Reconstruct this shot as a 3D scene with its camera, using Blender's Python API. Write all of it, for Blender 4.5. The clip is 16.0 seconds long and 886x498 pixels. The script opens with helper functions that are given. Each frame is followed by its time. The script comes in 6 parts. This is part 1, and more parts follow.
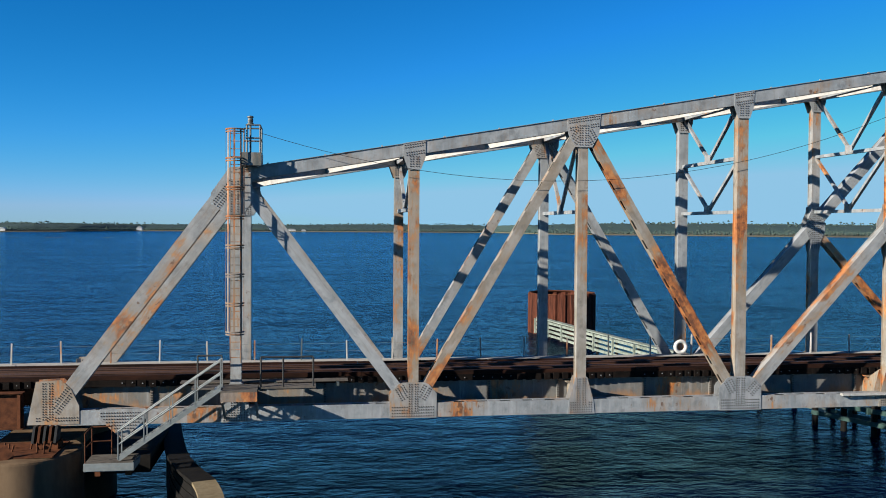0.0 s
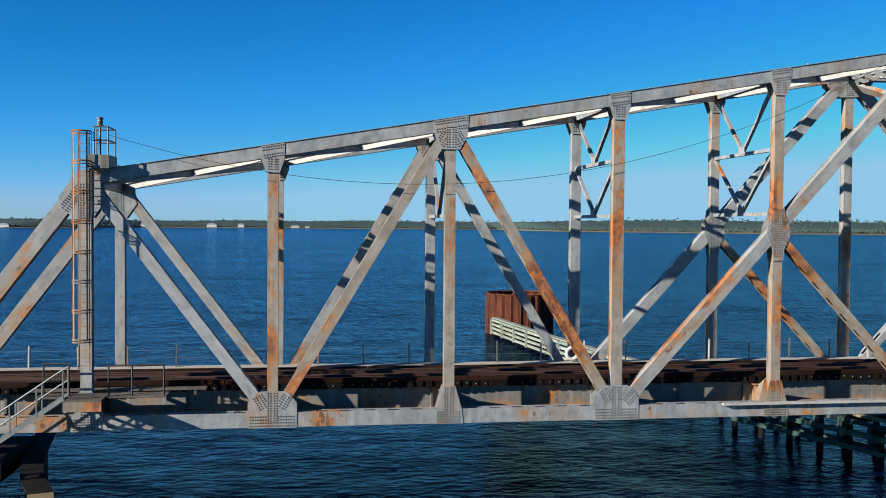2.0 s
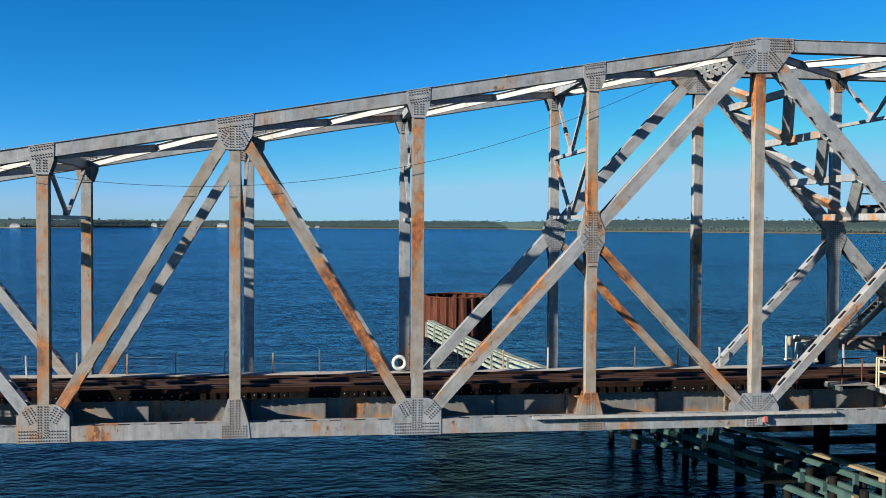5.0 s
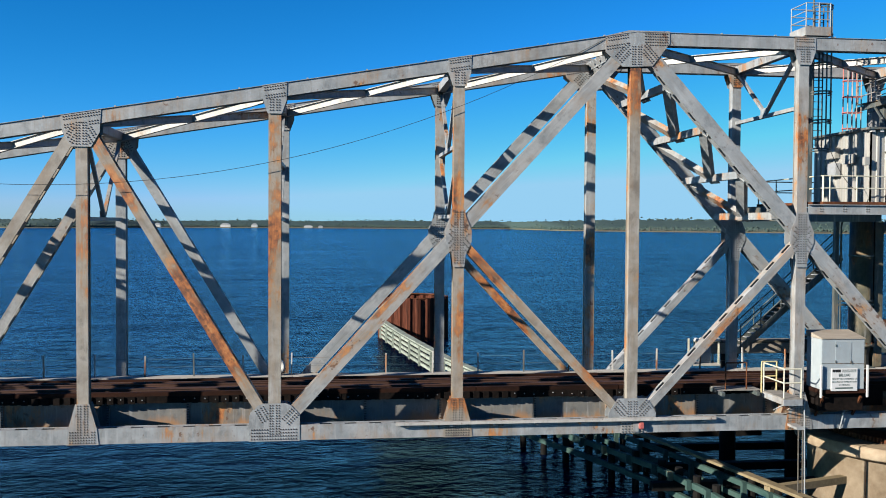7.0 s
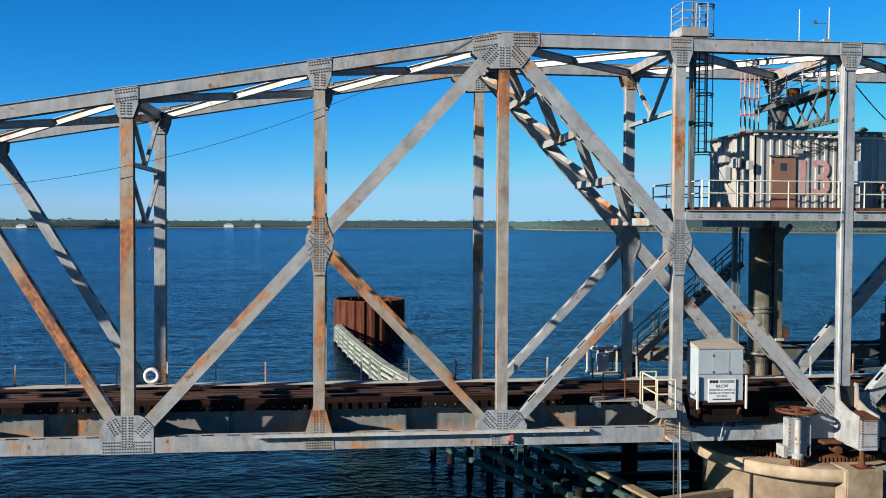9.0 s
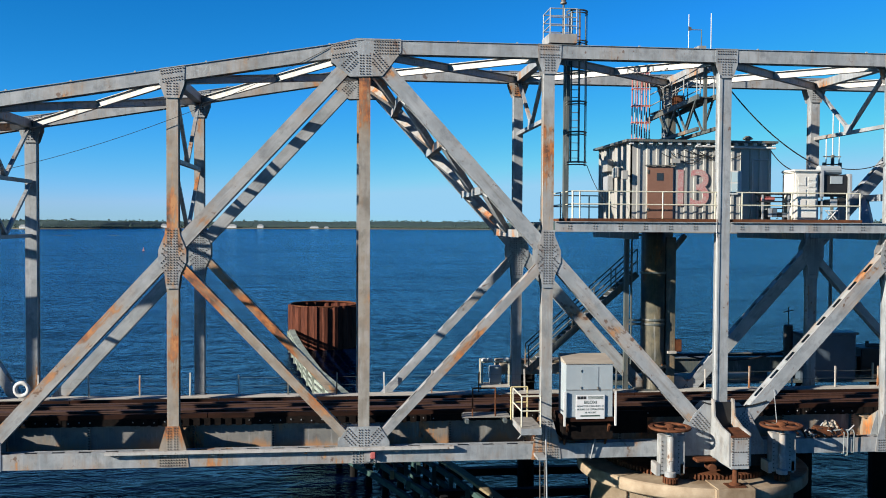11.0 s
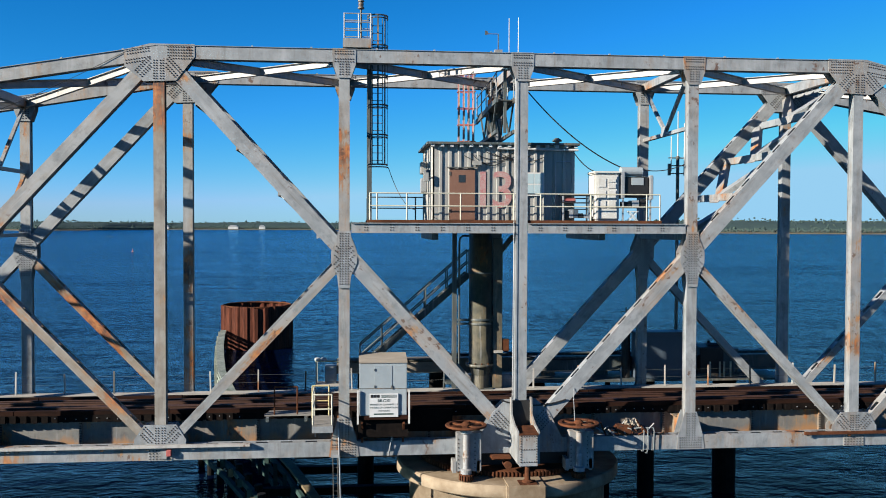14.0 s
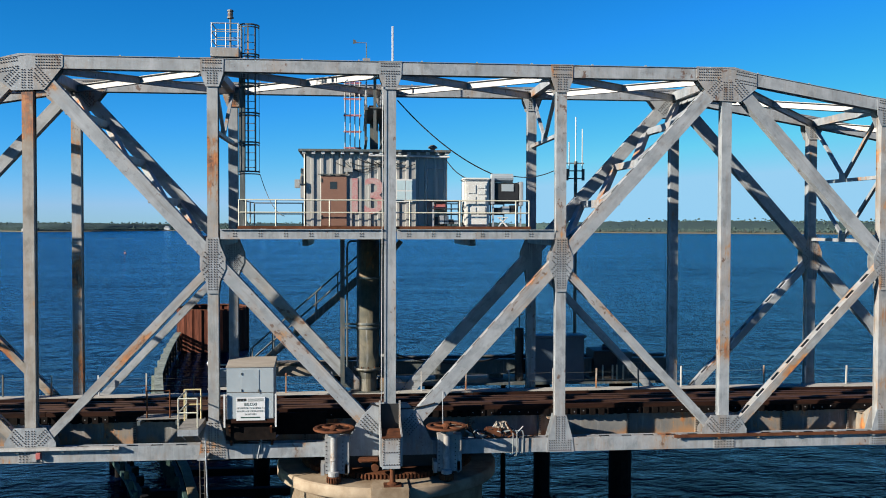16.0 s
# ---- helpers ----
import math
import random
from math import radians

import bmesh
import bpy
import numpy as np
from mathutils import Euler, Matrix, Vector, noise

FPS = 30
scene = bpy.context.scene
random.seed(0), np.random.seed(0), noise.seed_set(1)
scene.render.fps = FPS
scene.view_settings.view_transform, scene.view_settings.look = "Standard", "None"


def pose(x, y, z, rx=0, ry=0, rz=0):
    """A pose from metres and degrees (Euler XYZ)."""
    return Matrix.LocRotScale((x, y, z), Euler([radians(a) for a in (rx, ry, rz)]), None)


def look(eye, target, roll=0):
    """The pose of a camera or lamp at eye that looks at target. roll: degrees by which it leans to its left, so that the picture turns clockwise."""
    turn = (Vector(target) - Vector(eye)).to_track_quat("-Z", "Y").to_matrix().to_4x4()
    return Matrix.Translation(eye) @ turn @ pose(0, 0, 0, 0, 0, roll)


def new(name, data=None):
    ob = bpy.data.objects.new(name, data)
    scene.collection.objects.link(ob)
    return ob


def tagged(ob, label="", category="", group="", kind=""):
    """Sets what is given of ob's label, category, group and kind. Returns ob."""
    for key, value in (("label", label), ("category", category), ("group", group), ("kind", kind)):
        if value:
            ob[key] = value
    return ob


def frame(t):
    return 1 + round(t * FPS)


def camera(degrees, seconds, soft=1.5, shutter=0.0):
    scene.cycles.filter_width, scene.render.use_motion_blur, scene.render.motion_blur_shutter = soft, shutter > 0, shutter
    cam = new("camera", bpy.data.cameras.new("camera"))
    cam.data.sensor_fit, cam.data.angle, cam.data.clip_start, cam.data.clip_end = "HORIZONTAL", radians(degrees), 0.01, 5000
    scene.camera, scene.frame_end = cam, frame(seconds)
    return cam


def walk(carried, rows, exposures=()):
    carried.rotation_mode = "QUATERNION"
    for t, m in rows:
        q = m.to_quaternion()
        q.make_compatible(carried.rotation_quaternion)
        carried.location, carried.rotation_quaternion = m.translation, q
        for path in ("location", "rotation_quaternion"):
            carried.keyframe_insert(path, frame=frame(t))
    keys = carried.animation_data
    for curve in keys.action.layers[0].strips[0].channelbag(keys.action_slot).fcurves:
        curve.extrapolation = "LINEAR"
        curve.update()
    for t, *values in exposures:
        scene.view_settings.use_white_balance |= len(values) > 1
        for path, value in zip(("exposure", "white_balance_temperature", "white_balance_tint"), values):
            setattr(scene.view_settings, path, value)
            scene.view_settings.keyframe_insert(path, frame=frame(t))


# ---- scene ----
cam = camera(51.78, 16.0, soft=0.95)
PATH = [
    (0, (-46.249, -36.419, 11.624), (-44.777, -26.531, 11.384), 0.37),
    (0.5, (-44.892, -36.394, 11.658), (-43.415, -26.506, 11.416), 0.40),
    (1, (-43.436, -36.313, 11.761), (-41.976, -26.423, 11.504), 0.44),
    (1.5, (-41.923, -36.275, 11.840), (-40.491, -26.382, 11.579), 0.44),
    (2, (-40.426, -36.174, 11.980), (-39.022, -26.277, 11.702), 0.45),
    (2.5, (-38.937, -36.052, 12.056), (-37.556, -26.151, 11.776), 0.42),
    (3, (-37.456, -35.931, 12.111), (-36.095, -26.028, 11.828), 0.43),
    (3.5, (-36.016, -35.778, 12.182), (-34.667, -25.873, 11.898), 0.44),
    (4, (-34.487, -35.658, 12.208), (-33.175, -25.748, 11.924), 0.39),
    (6.5, (-27.202, -35.018, 12.213), (-25.997, -25.095, 11.929), 0.39),
    (7, (-25.793, -34.910, 12.228), (-24.603, -24.985, 11.944), 0.36),
    (7.5, (-24.398, -34.804, 12.225), (-23.219, -24.878, 11.949), 0.34),
    (8, (-23.009, -34.718, 12.248), (-21.846, -24.790, 11.969), 0.34),
    (8.5, (-21.624, -34.619, 12.344), (-20.477, -24.689, 12.058), 0.34),
    (9, (-20.246, -34.520, 12.511), (-19.118, -24.588, 12.226), 0.31),
    (11.5, (-13.370, -34.236, 13.002), (-12.310, -24.296, 12.725), 0.32),
    (12, (-12.036, -34.401, 13.007), (-10.986, -24.460, 12.734), 0.29),
    (12.5, (-10.736, -34.679, 13.032), (-9.694, -24.738, 12.757), 0.28),
    (13, (-9.373, -35.025, 13.024), (-8.352, -25.081, 12.751), 0.29),
    (13.5, (-8.070, -35.356, 13.042), (-7.055, -25.412, 12.763), 0.25),
    (14, (-6.774, -35.674, 13.042), (-5.760, -25.730, 12.768), 0.21),
    (14.5, (-5.450, -35.961, 13.094), (-4.444, -26.015, 12.818), 0.23),
    (15, (-4.110, -36.235, 13.144), (-3.117, -26.288, 12.871), 0.19),
    (15.5, (-2.776, -36.493, 13.185), (-1.793, -26.545, 12.923), 0.16),
    (16, (-1.480, -36.732, 13.274), (-0.501, -26.784, 13.007), 0.13),
]
walk(cam, [(t, look(eye, target, roll)) for t, eye, target, roll in PATH], [(0, 1.49), (2.5, 1.52), (5, 1.61), (7, 1.66), (16, 1.66)])

# ---- light ----
world = bpy.data.worlds.new("world")
scene.world = world
world.use_nodes = True
SUN_EL, SUN_AZ = 21.4, 246.1      # azimuth in degrees, clockwise from +y
wn = world.node_tree.nodes
sky = wn.new("ShaderNodeTexSky")
sky.sky_type, sky.sun_disc = "NISHITA", False
sky.sun_elevation, sky.sun_rotation = radians(SUN_EL), radians(SUN_AZ)
sky.air_density, sky.dust_density, sky.ozone_density = 1.0, 0.0, 6.0
wn["Background"].inputs["Strength"].default_value = 0.0258
clear = wn.new("ShaderNodeHueSaturation")      # a very clear, dry winter sky
clear.inputs["Saturation"].default_value = 1.06
split, join = wn.new("ShaderNodeSeparateColor"), wn.new("ShaderNodeCombineColor")
world.node_tree.links.new(sky.outputs[0], clear.inputs["Color"])
world.node_tree.links.new(clear.outputs[0], split.inputs[0])
world.node_tree.links.new(join.outputs[0], wn["Background"].inputs["Color"])


def sky_math(op, a, b):
    n = wn.new("ShaderNodeMath")
    n.operation = op
    for sock, v in zip(n.inputs, (a, b)):
        if isinstance(v, (int, float)):
            sock.default_value = v
        else:
            world.node_tree.links.new(v, sock)
    return n.outputs[0]


# deeper blue overhead, paler towards the horizon
red, green, blue = (sky_math("MINIMUM", band, top) for band, top in zip(split.outputs, (4.0, 5.3, 6.8)))
world.node_tree.links.new(sky_math("MINIMUM", sky_math("MULTIPLY", sky_math("POWER", sky_math("MULTIPLY", red, 0.2524), 2.31), 3.8), sky_math("MULTIPLY", red, 0.96)), join.inputs[0])
world.node_tree.links.new(sky_math("MINIMUM", sky_math("MULTIPLY", sky_math("POWER", sky_math("MULTIPLY", green, 0.2026), 1.27), 7.05), sky_math("MULTIPLY", green, 1.5)), join.inputs[1])
pale = sky_math("MINIMUM", sky_math("MAXIMUM", sky_math("MULTIPLY", sky_math("SUBTRACT", green, 2.28), 0.376), 0.0), 1.0)
world.node_tree.links.new(sky_math("MINIMUM", sky_math("MULTIPLY", blue, sky_math("ADD", 1.75, sky_math("MULTIPLY", pale, 0.65))), 10.9), join.inputs[2])
sun_data = bpy.data.lights.new("sun", "SUN")
sun_data.energy, sun_data.angle, sun_data.color = 5.0, radians(0.53), (1.0, 0.92, 0.80)
sun = new("sun", sun_data)
sun_dir = Vector((math.sin(radians(SUN_AZ)) * math.cos(radians(SUN_EL)), math.cos(radians(SUN_AZ)) * math.cos(radians(SUN_EL)), math.sin(radians(SUN_EL))))
sun.matrix_world = look(sun_dir * 200, (0, 0, 0))


# ---- materials ----
def mat(name):
    m = bpy.data.materials.new(name)
    m.use_nodes = True
    nt = m.node_tree
    return m, nt, nt.nodes["Principled BSDF"]


def node(nt, kind, **values):
    n = nt.nodes.new(kind)
    for key, value in values.items():
        if key in n.inputs:
            n.inputs[key].default_value = value
    return n


def coords(nt, scale=(1, 1, 1), spread=0.0):
    """Object coordinates in metres, shifted at random from object to object."""
    tc = nt.nodes.new("ShaderNodeTexCoord")
    mp = nt.nodes.new("ShaderNodeMapping")
    mp.inputs["Scale"].default_value = scale
    nt.links.new(tc.outputs["Object"], mp.inputs["Vector"])
    if spread:
        oi = nt.nodes.new("ShaderNodeObjectInfo")
        k = node(nt, "ShaderNodeMath")
        k.operation = "MULTIPLY"
        k.inputs[1].default_value = spread
        nt.links.new(oi.outputs["Random"], k.inputs[0])
        nt.links.new(k.outputs[0], mp.inputs["Location"])
    return mp.outputs[0]


def noise_of(nt, vec, scale, detail=4.0, rough=0.6):
    n = node(nt, "ShaderNodeTexNoise", Scale=scale, Detail=detail, Roughness=rough)
    nt.links.new(vec, n.inputs["Vector"])
    return n.outputs["Fac"]


def ramp(nt, fac, stops):
    r = nt.nodes.new("ShaderNodeValToRGB")
    while len(r.color_ramp.elements) < len(stops):
        r.color_ramp.elements.new(0.5)
    for e, (p, c) in zip(r.color_ramp.elements, stops):
        e.position = p
        e.color = (*c, 1) if len(c) == 3 else c
    nt.links.new(fac, r.inputs[0])
    return r.outputs[0]


def grey(v):
    return (v, v, v)


def mix(nt, fac, a, b):
    n = nt.nodes.new("ShaderNodeMix")
    n.data_type = "RGBA"
    for sock, v in ((n.inputs[0], fac), (n.inputs[6], a), (n.inputs[7], b)):
        if hasattr(v, "links"):
            nt.links.new(v, sock)
        else:
            sock.default_value = v if isinstance(v, (int, float)) else (*v, 1)
    return n.outputs[2]


def arith(nt, op, a, b):
    n = nt.nodes.new("ShaderNodeMath")
    n.operation = op
    for sock, v in zip(n.inputs, (a, b)):
        if hasattr(v, "links"):
            nt.links.new(v, sock)
        else:
            sock.default_value = v
    return n.outputs[0]


def bump(nt, bsdf, height, strength, distance):
    b = node(nt, "ShaderNodeBump", Strength=strength, Distance=distance)
    nt.links.new(height, b.inputs["Height"])
    nt.links.new(b.outputs[0], bsdf.inputs["Normal"])


def painted_steel(name, paint, paint2, rust_at, rough=0.55):
    """Weathered paint with rust patches and runs; rust_at: the noise level above which rust breaks through."""
    m, nt, b = mat(name)
    v = coords(nt, (1, 1, 1), 90.0)
    patch = noise_of(nt, coords(nt, (1.0, 1.0, 0.6), 57.0), 0.55, 3.0, 0.55)
    run = noise_of(nt, coords(nt, (5.0, 5.0, 0.45), 31.0), 1.0, 5.0, 0.65)
    streak = noise_of(nt, coords(nt, (8.0, 8.0, 0.6), 13.0), 1.0, 4.0, 0.6)
    fine = noise_of(nt, coords(nt, (1.6, 1.6, 0.7), 90.0), 7.0, 6.0, 0.65)
    mid = noise_of(nt, v, 1.3, 5.0, 0.65)
    mottle = noise_of(nt, coords(nt, (1.0, 1.0, 1.0), 43.0), 2.2, 5.0, 0.6)
    level = arith(nt, "ADD", arith(nt, "MULTIPLY", patch, 0.60), arith(nt, "ADD", arith(nt, "MULTIPLY", streak, 0.16), arith(nt, "ADD", arith(nt, "MULTIPLY", fine, 0.12), arith(nt, "MULTIPLY", mottle, 0.12))))
    base = mix(nt, ramp(nt, mid, [(0.38, grey(0)), (0.62, grey(1))]), paint, paint2)
    blotch = noise_of(nt, coords(nt, (1, 1, 0.7), 23.0), 2.6, 6.0, 0.7)
    base = mix(nt, ramp(nt, blotch, [(0.52, grey(0)), (0.66, grey(0.6))]), base, tuple(0.55 * c for c in paint))
    chalk = mix(nt, ramp(nt, run, [(0.55, grey(0)), (0.75, grey(0.55))]), base, (0.43, 0.44, 0.455))
    grime = mix(nt, ramp(nt, run, [(0.28, grey(0.55)), (0.46, grey(0))]), chalk, (0.15, 0.125, 0.10))
    halo = mix(nt, ramp(nt, level, [(rust_at - 0.10, grey(0)), (rust_at - 0.03, grey(0.30)), (rust_at + 0.008, grey(0.85))]), grime, (0.31, 0.20, 0.105))
    tone = arith(nt, "ADD", arith(nt, "MULTIPLY", streak, 0.3), arith(nt, "ADD", arith(nt, "MULTIPLY", fine, 0.2), arith(nt, "MULTIPLY", mottle, 0.5)))
    rust = ramp(nt, tone, [(0.42, (0.05, 0.022, 0.013)), (0.475, (0.19, 0.062, 0.020)), (0.53, (0.38, 0.125, 0.030)), (0.60, (0.48, 0.215, 0.07))])
    col = mix(nt, ramp(nt, level, [(rust_at - 0.015, grey(0)), (rust_at + 0.03, grey(0.95))]), halo, rust)
    pock = noise_of(nt, coords(nt, (1, 1, 0.8), 71.0), 4.2, 3.0, 0.6)
    col = mix(nt, ramp(nt, arith(nt, "ADD", arith(nt, "MULTIPLY", pock, 0.6), arith(nt, "MULTIPLY", patch, 0.4)), [(0.61, grey(0)), (0.65, grey(0.85))]), col, (0.11, 0.05, 0.024))
    nt.links.new(mix(nt, 0.40, col, (0, 0, 0)), b.inputs["Base Color"])
    b.inputs["Roughness"].default_value = rough
    bump(nt, b, fine, 0.25, 0.01)
    return m


def plain(name, c1, c2, scale=3.0, rough=0.7, metal=0.0, bump_d=0.01, stretch=(1, 1, 1)):
    m, nt, b = mat(name)
    c1, c2 = (tuple(0.48 * k for k in c) for c in (c1, c2))
    v = coords(nt, stretch, 40.0)
    f = noise_of(nt, v, scale, 6.0, 0.65)
    g = noise_of(nt, v, scale * 0.2, 3.0)
    col = mix(nt, ramp(nt, arith(nt, "ADD", arith(nt, "MULTIPLY", f, 0.6), arith(nt, "MULTIPLY", g, 0.4)), [(0.35, grey(0)), (0.65, grey(1))]), c1, c2)
    nt.links.new(col, b.inputs["Base Color"])
    b.inputs["Roughness"].default_value, b.inputs["Metallic"].default_value = rough, metal
    b.inputs["Specular IOR Level"].default_value = 0.06 if rough >= 0.8 else 0.4
    bump(nt, b, f, 0.4, bump_d)
    return m


STEEL = painted_steel("steel_grey_paint", (0.215, 0.236, 0.25), (0.315, 0.334, 0.345), 0.60)
STEEL_RUSTY = painted_steel("steel_grey_paint_rusty", (0.225, 0.238, 0.242), (0.325, 0.334, 0.332), 0.567)
STEEL_CLEAN = painted_steel("steel_grey_paint_clean", (0.232, 0.252, 0.264), (0.32, 0.338, 0.348), 0.64)
STEEL_HEAVY = painted_steel("steel_grey_paint_heavy_rust", (0.225, 0.20, 0.165), (0.325, 0.305, 0.27), 0.532)
# steel grey lightened, so the paint carries the sun on the top bracing
BRACE_WHITE = painted_steel("pale_sunlit_paint", (0.39, 0.38, 0.36), (0.47, 0.46, 0.43), 0.63)
FLOOR_BEAM = painted_steel("stained_floor_beam_paint", (0.20, 0.185, 0.16), (0.28, 0.25, 0.205), 0.57)
# web paint set dark, holding the shade under the ties
STRINGER = painted_steel("shade_darkened_stringer_paint", (0.135, 0.14, 0.14), (0.19, 0.185, 0.17), 0.575)
# rust creeping up from the bottom flange; its tan also paints the sunlit lower web
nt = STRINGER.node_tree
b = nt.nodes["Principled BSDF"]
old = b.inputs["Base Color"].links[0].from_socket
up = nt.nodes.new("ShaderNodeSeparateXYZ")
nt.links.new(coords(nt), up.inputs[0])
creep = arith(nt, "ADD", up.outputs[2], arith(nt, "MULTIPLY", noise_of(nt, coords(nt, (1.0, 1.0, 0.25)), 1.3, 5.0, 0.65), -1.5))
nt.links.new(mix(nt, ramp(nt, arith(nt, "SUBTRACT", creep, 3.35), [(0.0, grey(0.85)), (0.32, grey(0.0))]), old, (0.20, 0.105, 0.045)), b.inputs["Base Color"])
DARK_STEEL = painted_steel("dark_green_steel", (0.055, 0.075, 0.075), (0.08, 0.09, 0.085), 0.62)
GALV = plain("galvanised_steel", (0.42, 0.44, 0.45), (0.55, 0.57, 0.58), 5.0, 0.45, 0.3)
RUST = plain("rusty_steel", (0.06, 0.026, 0.016), (0.20, 0.075, 0.035), 4.0, 0.85)
SHEET_PILE = plain("rusted_sheet_pile", (0.03, 0.013, 0.010), (0.17, 0.055, 0.032), 2.0, 0.85, 0.0, 0.02, (3, 3, 0.4))
# dark heads hold both rust and the small shadows around rivets
RIVET = plain("dark_rivet_heads", (0.035, 0.03, 0.028), (0.09, 0.075, 0.06), 9.0, 0.7)
TIE = plain("creosoted_tie", (0.004, 0.0035, 0.0035), (0.017, 0.012, 0.010), 6.0, 0.85)
DECK_RUST = plain("rust_stained_guard_timber", (0.010, 0.006, 0.005), (0.050, 0.020, 0.012), 3.0, 0.85, 0.0, 0.01, (0.3, 1, 1))
RAIL = plain("rail_steel", (0.06, 0.028, 0.018), (0.12, 0.055, 0.034), 5.0, 0.6, 0.3)
TIMBER = plain("weathered_timber", (0.20, 0.155, 0.09), (0.33, 0.27, 0.17), 5.0, 0.85, 0.0, 0.02)
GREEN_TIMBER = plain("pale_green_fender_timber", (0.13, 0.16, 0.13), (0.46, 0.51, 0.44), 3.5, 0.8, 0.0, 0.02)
# the fender's green timber again, with the shade near the bridge in its colour
SHADED_WALE = plain("shaded_green_wale", (0.03, 0.075, 0.07), (0.08, 0.13, 0.115), 2.0, 0.8, 0.0, 0.02)
# near black for tarred piles, and for timber and walls painted as shaded
DARK_PILE = plain("tarred_and_shaded_pile", (0.008, 0.008, 0.008), (0.022, 0.020, 0.018), 3.0, 0.8)
CONCRETE = plain("stained_concrete", (0.21, 0.145, 0.09), (0.52, 0.42, 0.30), 1.2, 0.85, 0.0, 0.02)
BROWN_CONCRETE = plain("brown_stained_concrete", (0.10, 0.062, 0.036), (0.26, 0.18, 0.11), 1.0, 0.85, 0.0, 0.02, (1, 1, 0.4))
COLUMN_PAINT = painted_steel("olive_column_paint", (0.055, 0.058, 0.045), (0.13, 0.115, 0.075), 0.60)
OLD_PLANK = plain("old_grey_plank", (0.09, 0.08, 0.07), (0.20, 0.18, 0.155), 4.0, 0.85)
STAIR_GREY = plain("dull_green_grey_steel", (0.20, 0.23, 0.23), (0.33, 0.36, 0.36), 4.0, 0.5, 0.2)
BEAM_GREY = plain("pale_weathered_beam", (0.30, 0.26, 0.21), (0.46, 0.41, 0.34), 3.0, 0.85, 0.0, 0.01, (0.3, 1, 1.5))
WALKWAY = plain("bleached_walkway_plank", (0.42, 0.40, 0.36), (0.58, 0.56, 0.52), 4.0, 0.8)
YELLOW = plain("faded_yellow_paint", (0.55, 0.42, 0.16), (0.62, 0.55, 0.33), 5.0, 0.6)
CREAM = plain("cream_rail_paint", (0.60, 0.57, 0.42), (0.72, 0.70, 0.58), 5.0, 0.6)
TOILET = plain("dirty_white_plastic", (0.66, 0.64, 0.58), (0.84, 0.83, 0.78), 3.0, 0.5)
WHITE = plain("white_plastic", (0.70, 0.70, 0.67), (0.80, 0.80, 0.78), 3.0, 0.5)
CABIN = plain("cabin_sheet_metal", (0.36, 0.355, 0.33), (0.54, 0.53, 0.49), 1.5, 0.5, 0.2, 0.01, (2, 2, 0.4))
DOOR_BROWN = plain("brown_door_paint", (0.20, 0.095, 0.06), (0.26, 0.13, 0.085), 3.0, 0.6)
RED_PAINT = plain("faded_red_paint", (0.50, 0.10, 0.09), (0.60, 0.22, 0.19), 4.0, 0.7)
RED_FADED = plain("worn_red_lettering", (0.50, 0.13, 0.14), (0.50, 0.44, 0.41), 6.0, 0.7, 0.0, 0.01, (2.5, 2.5, 0.6))
BLACK = plain("black_rubber", (0.01, 0.01, 0.01), (0.025, 0.025, 0.025), 4.0, 0.6)
BOX_GREY = plain("light_blue_grey_box_paint", (0.35, 0.41, 0.445), (0.44, 0.49, 0.51), 1.5, 0.5)
DARK_BLUE = plain("dark_blue_grey_paint", (0.075, 0.105, 0.14), (0.11, 0.145, 0.18), 2.0, 0.5)
SIGN_WHITE = plain("sign_white", (0.74, 0.75, 0.75), (0.80, 0.80, 0.80), 2.0, 0.5)
SIGN_INK = plain("sign_ink", (0.02, 0.06, 0.05), (0.03, 0.09, 0.07), 2.0, 0.5)
GLASS = mat("window_glass")[0]
GLASS.node_tree.nodes["Principled BSDF"].inputs["Base Color"].default_value = (0.25, 0.32, 0.34, 1)
GLASS.node_tree.nodes["Principled BSDF"].inputs["Roughness"].default_value = 0.08

DOOR_GLASS = mat("dark_door_glass")[0]
DOOR_GLASS.node_tree.nodes["Principled BSDF"].inputs["Base Color"].default_value = (0.015, 0.018, 0.02, 1)
DOOR_GLASS.node_tree.nodes["Principled BSDF"].inputs["Roughness"].default_value = 0.15


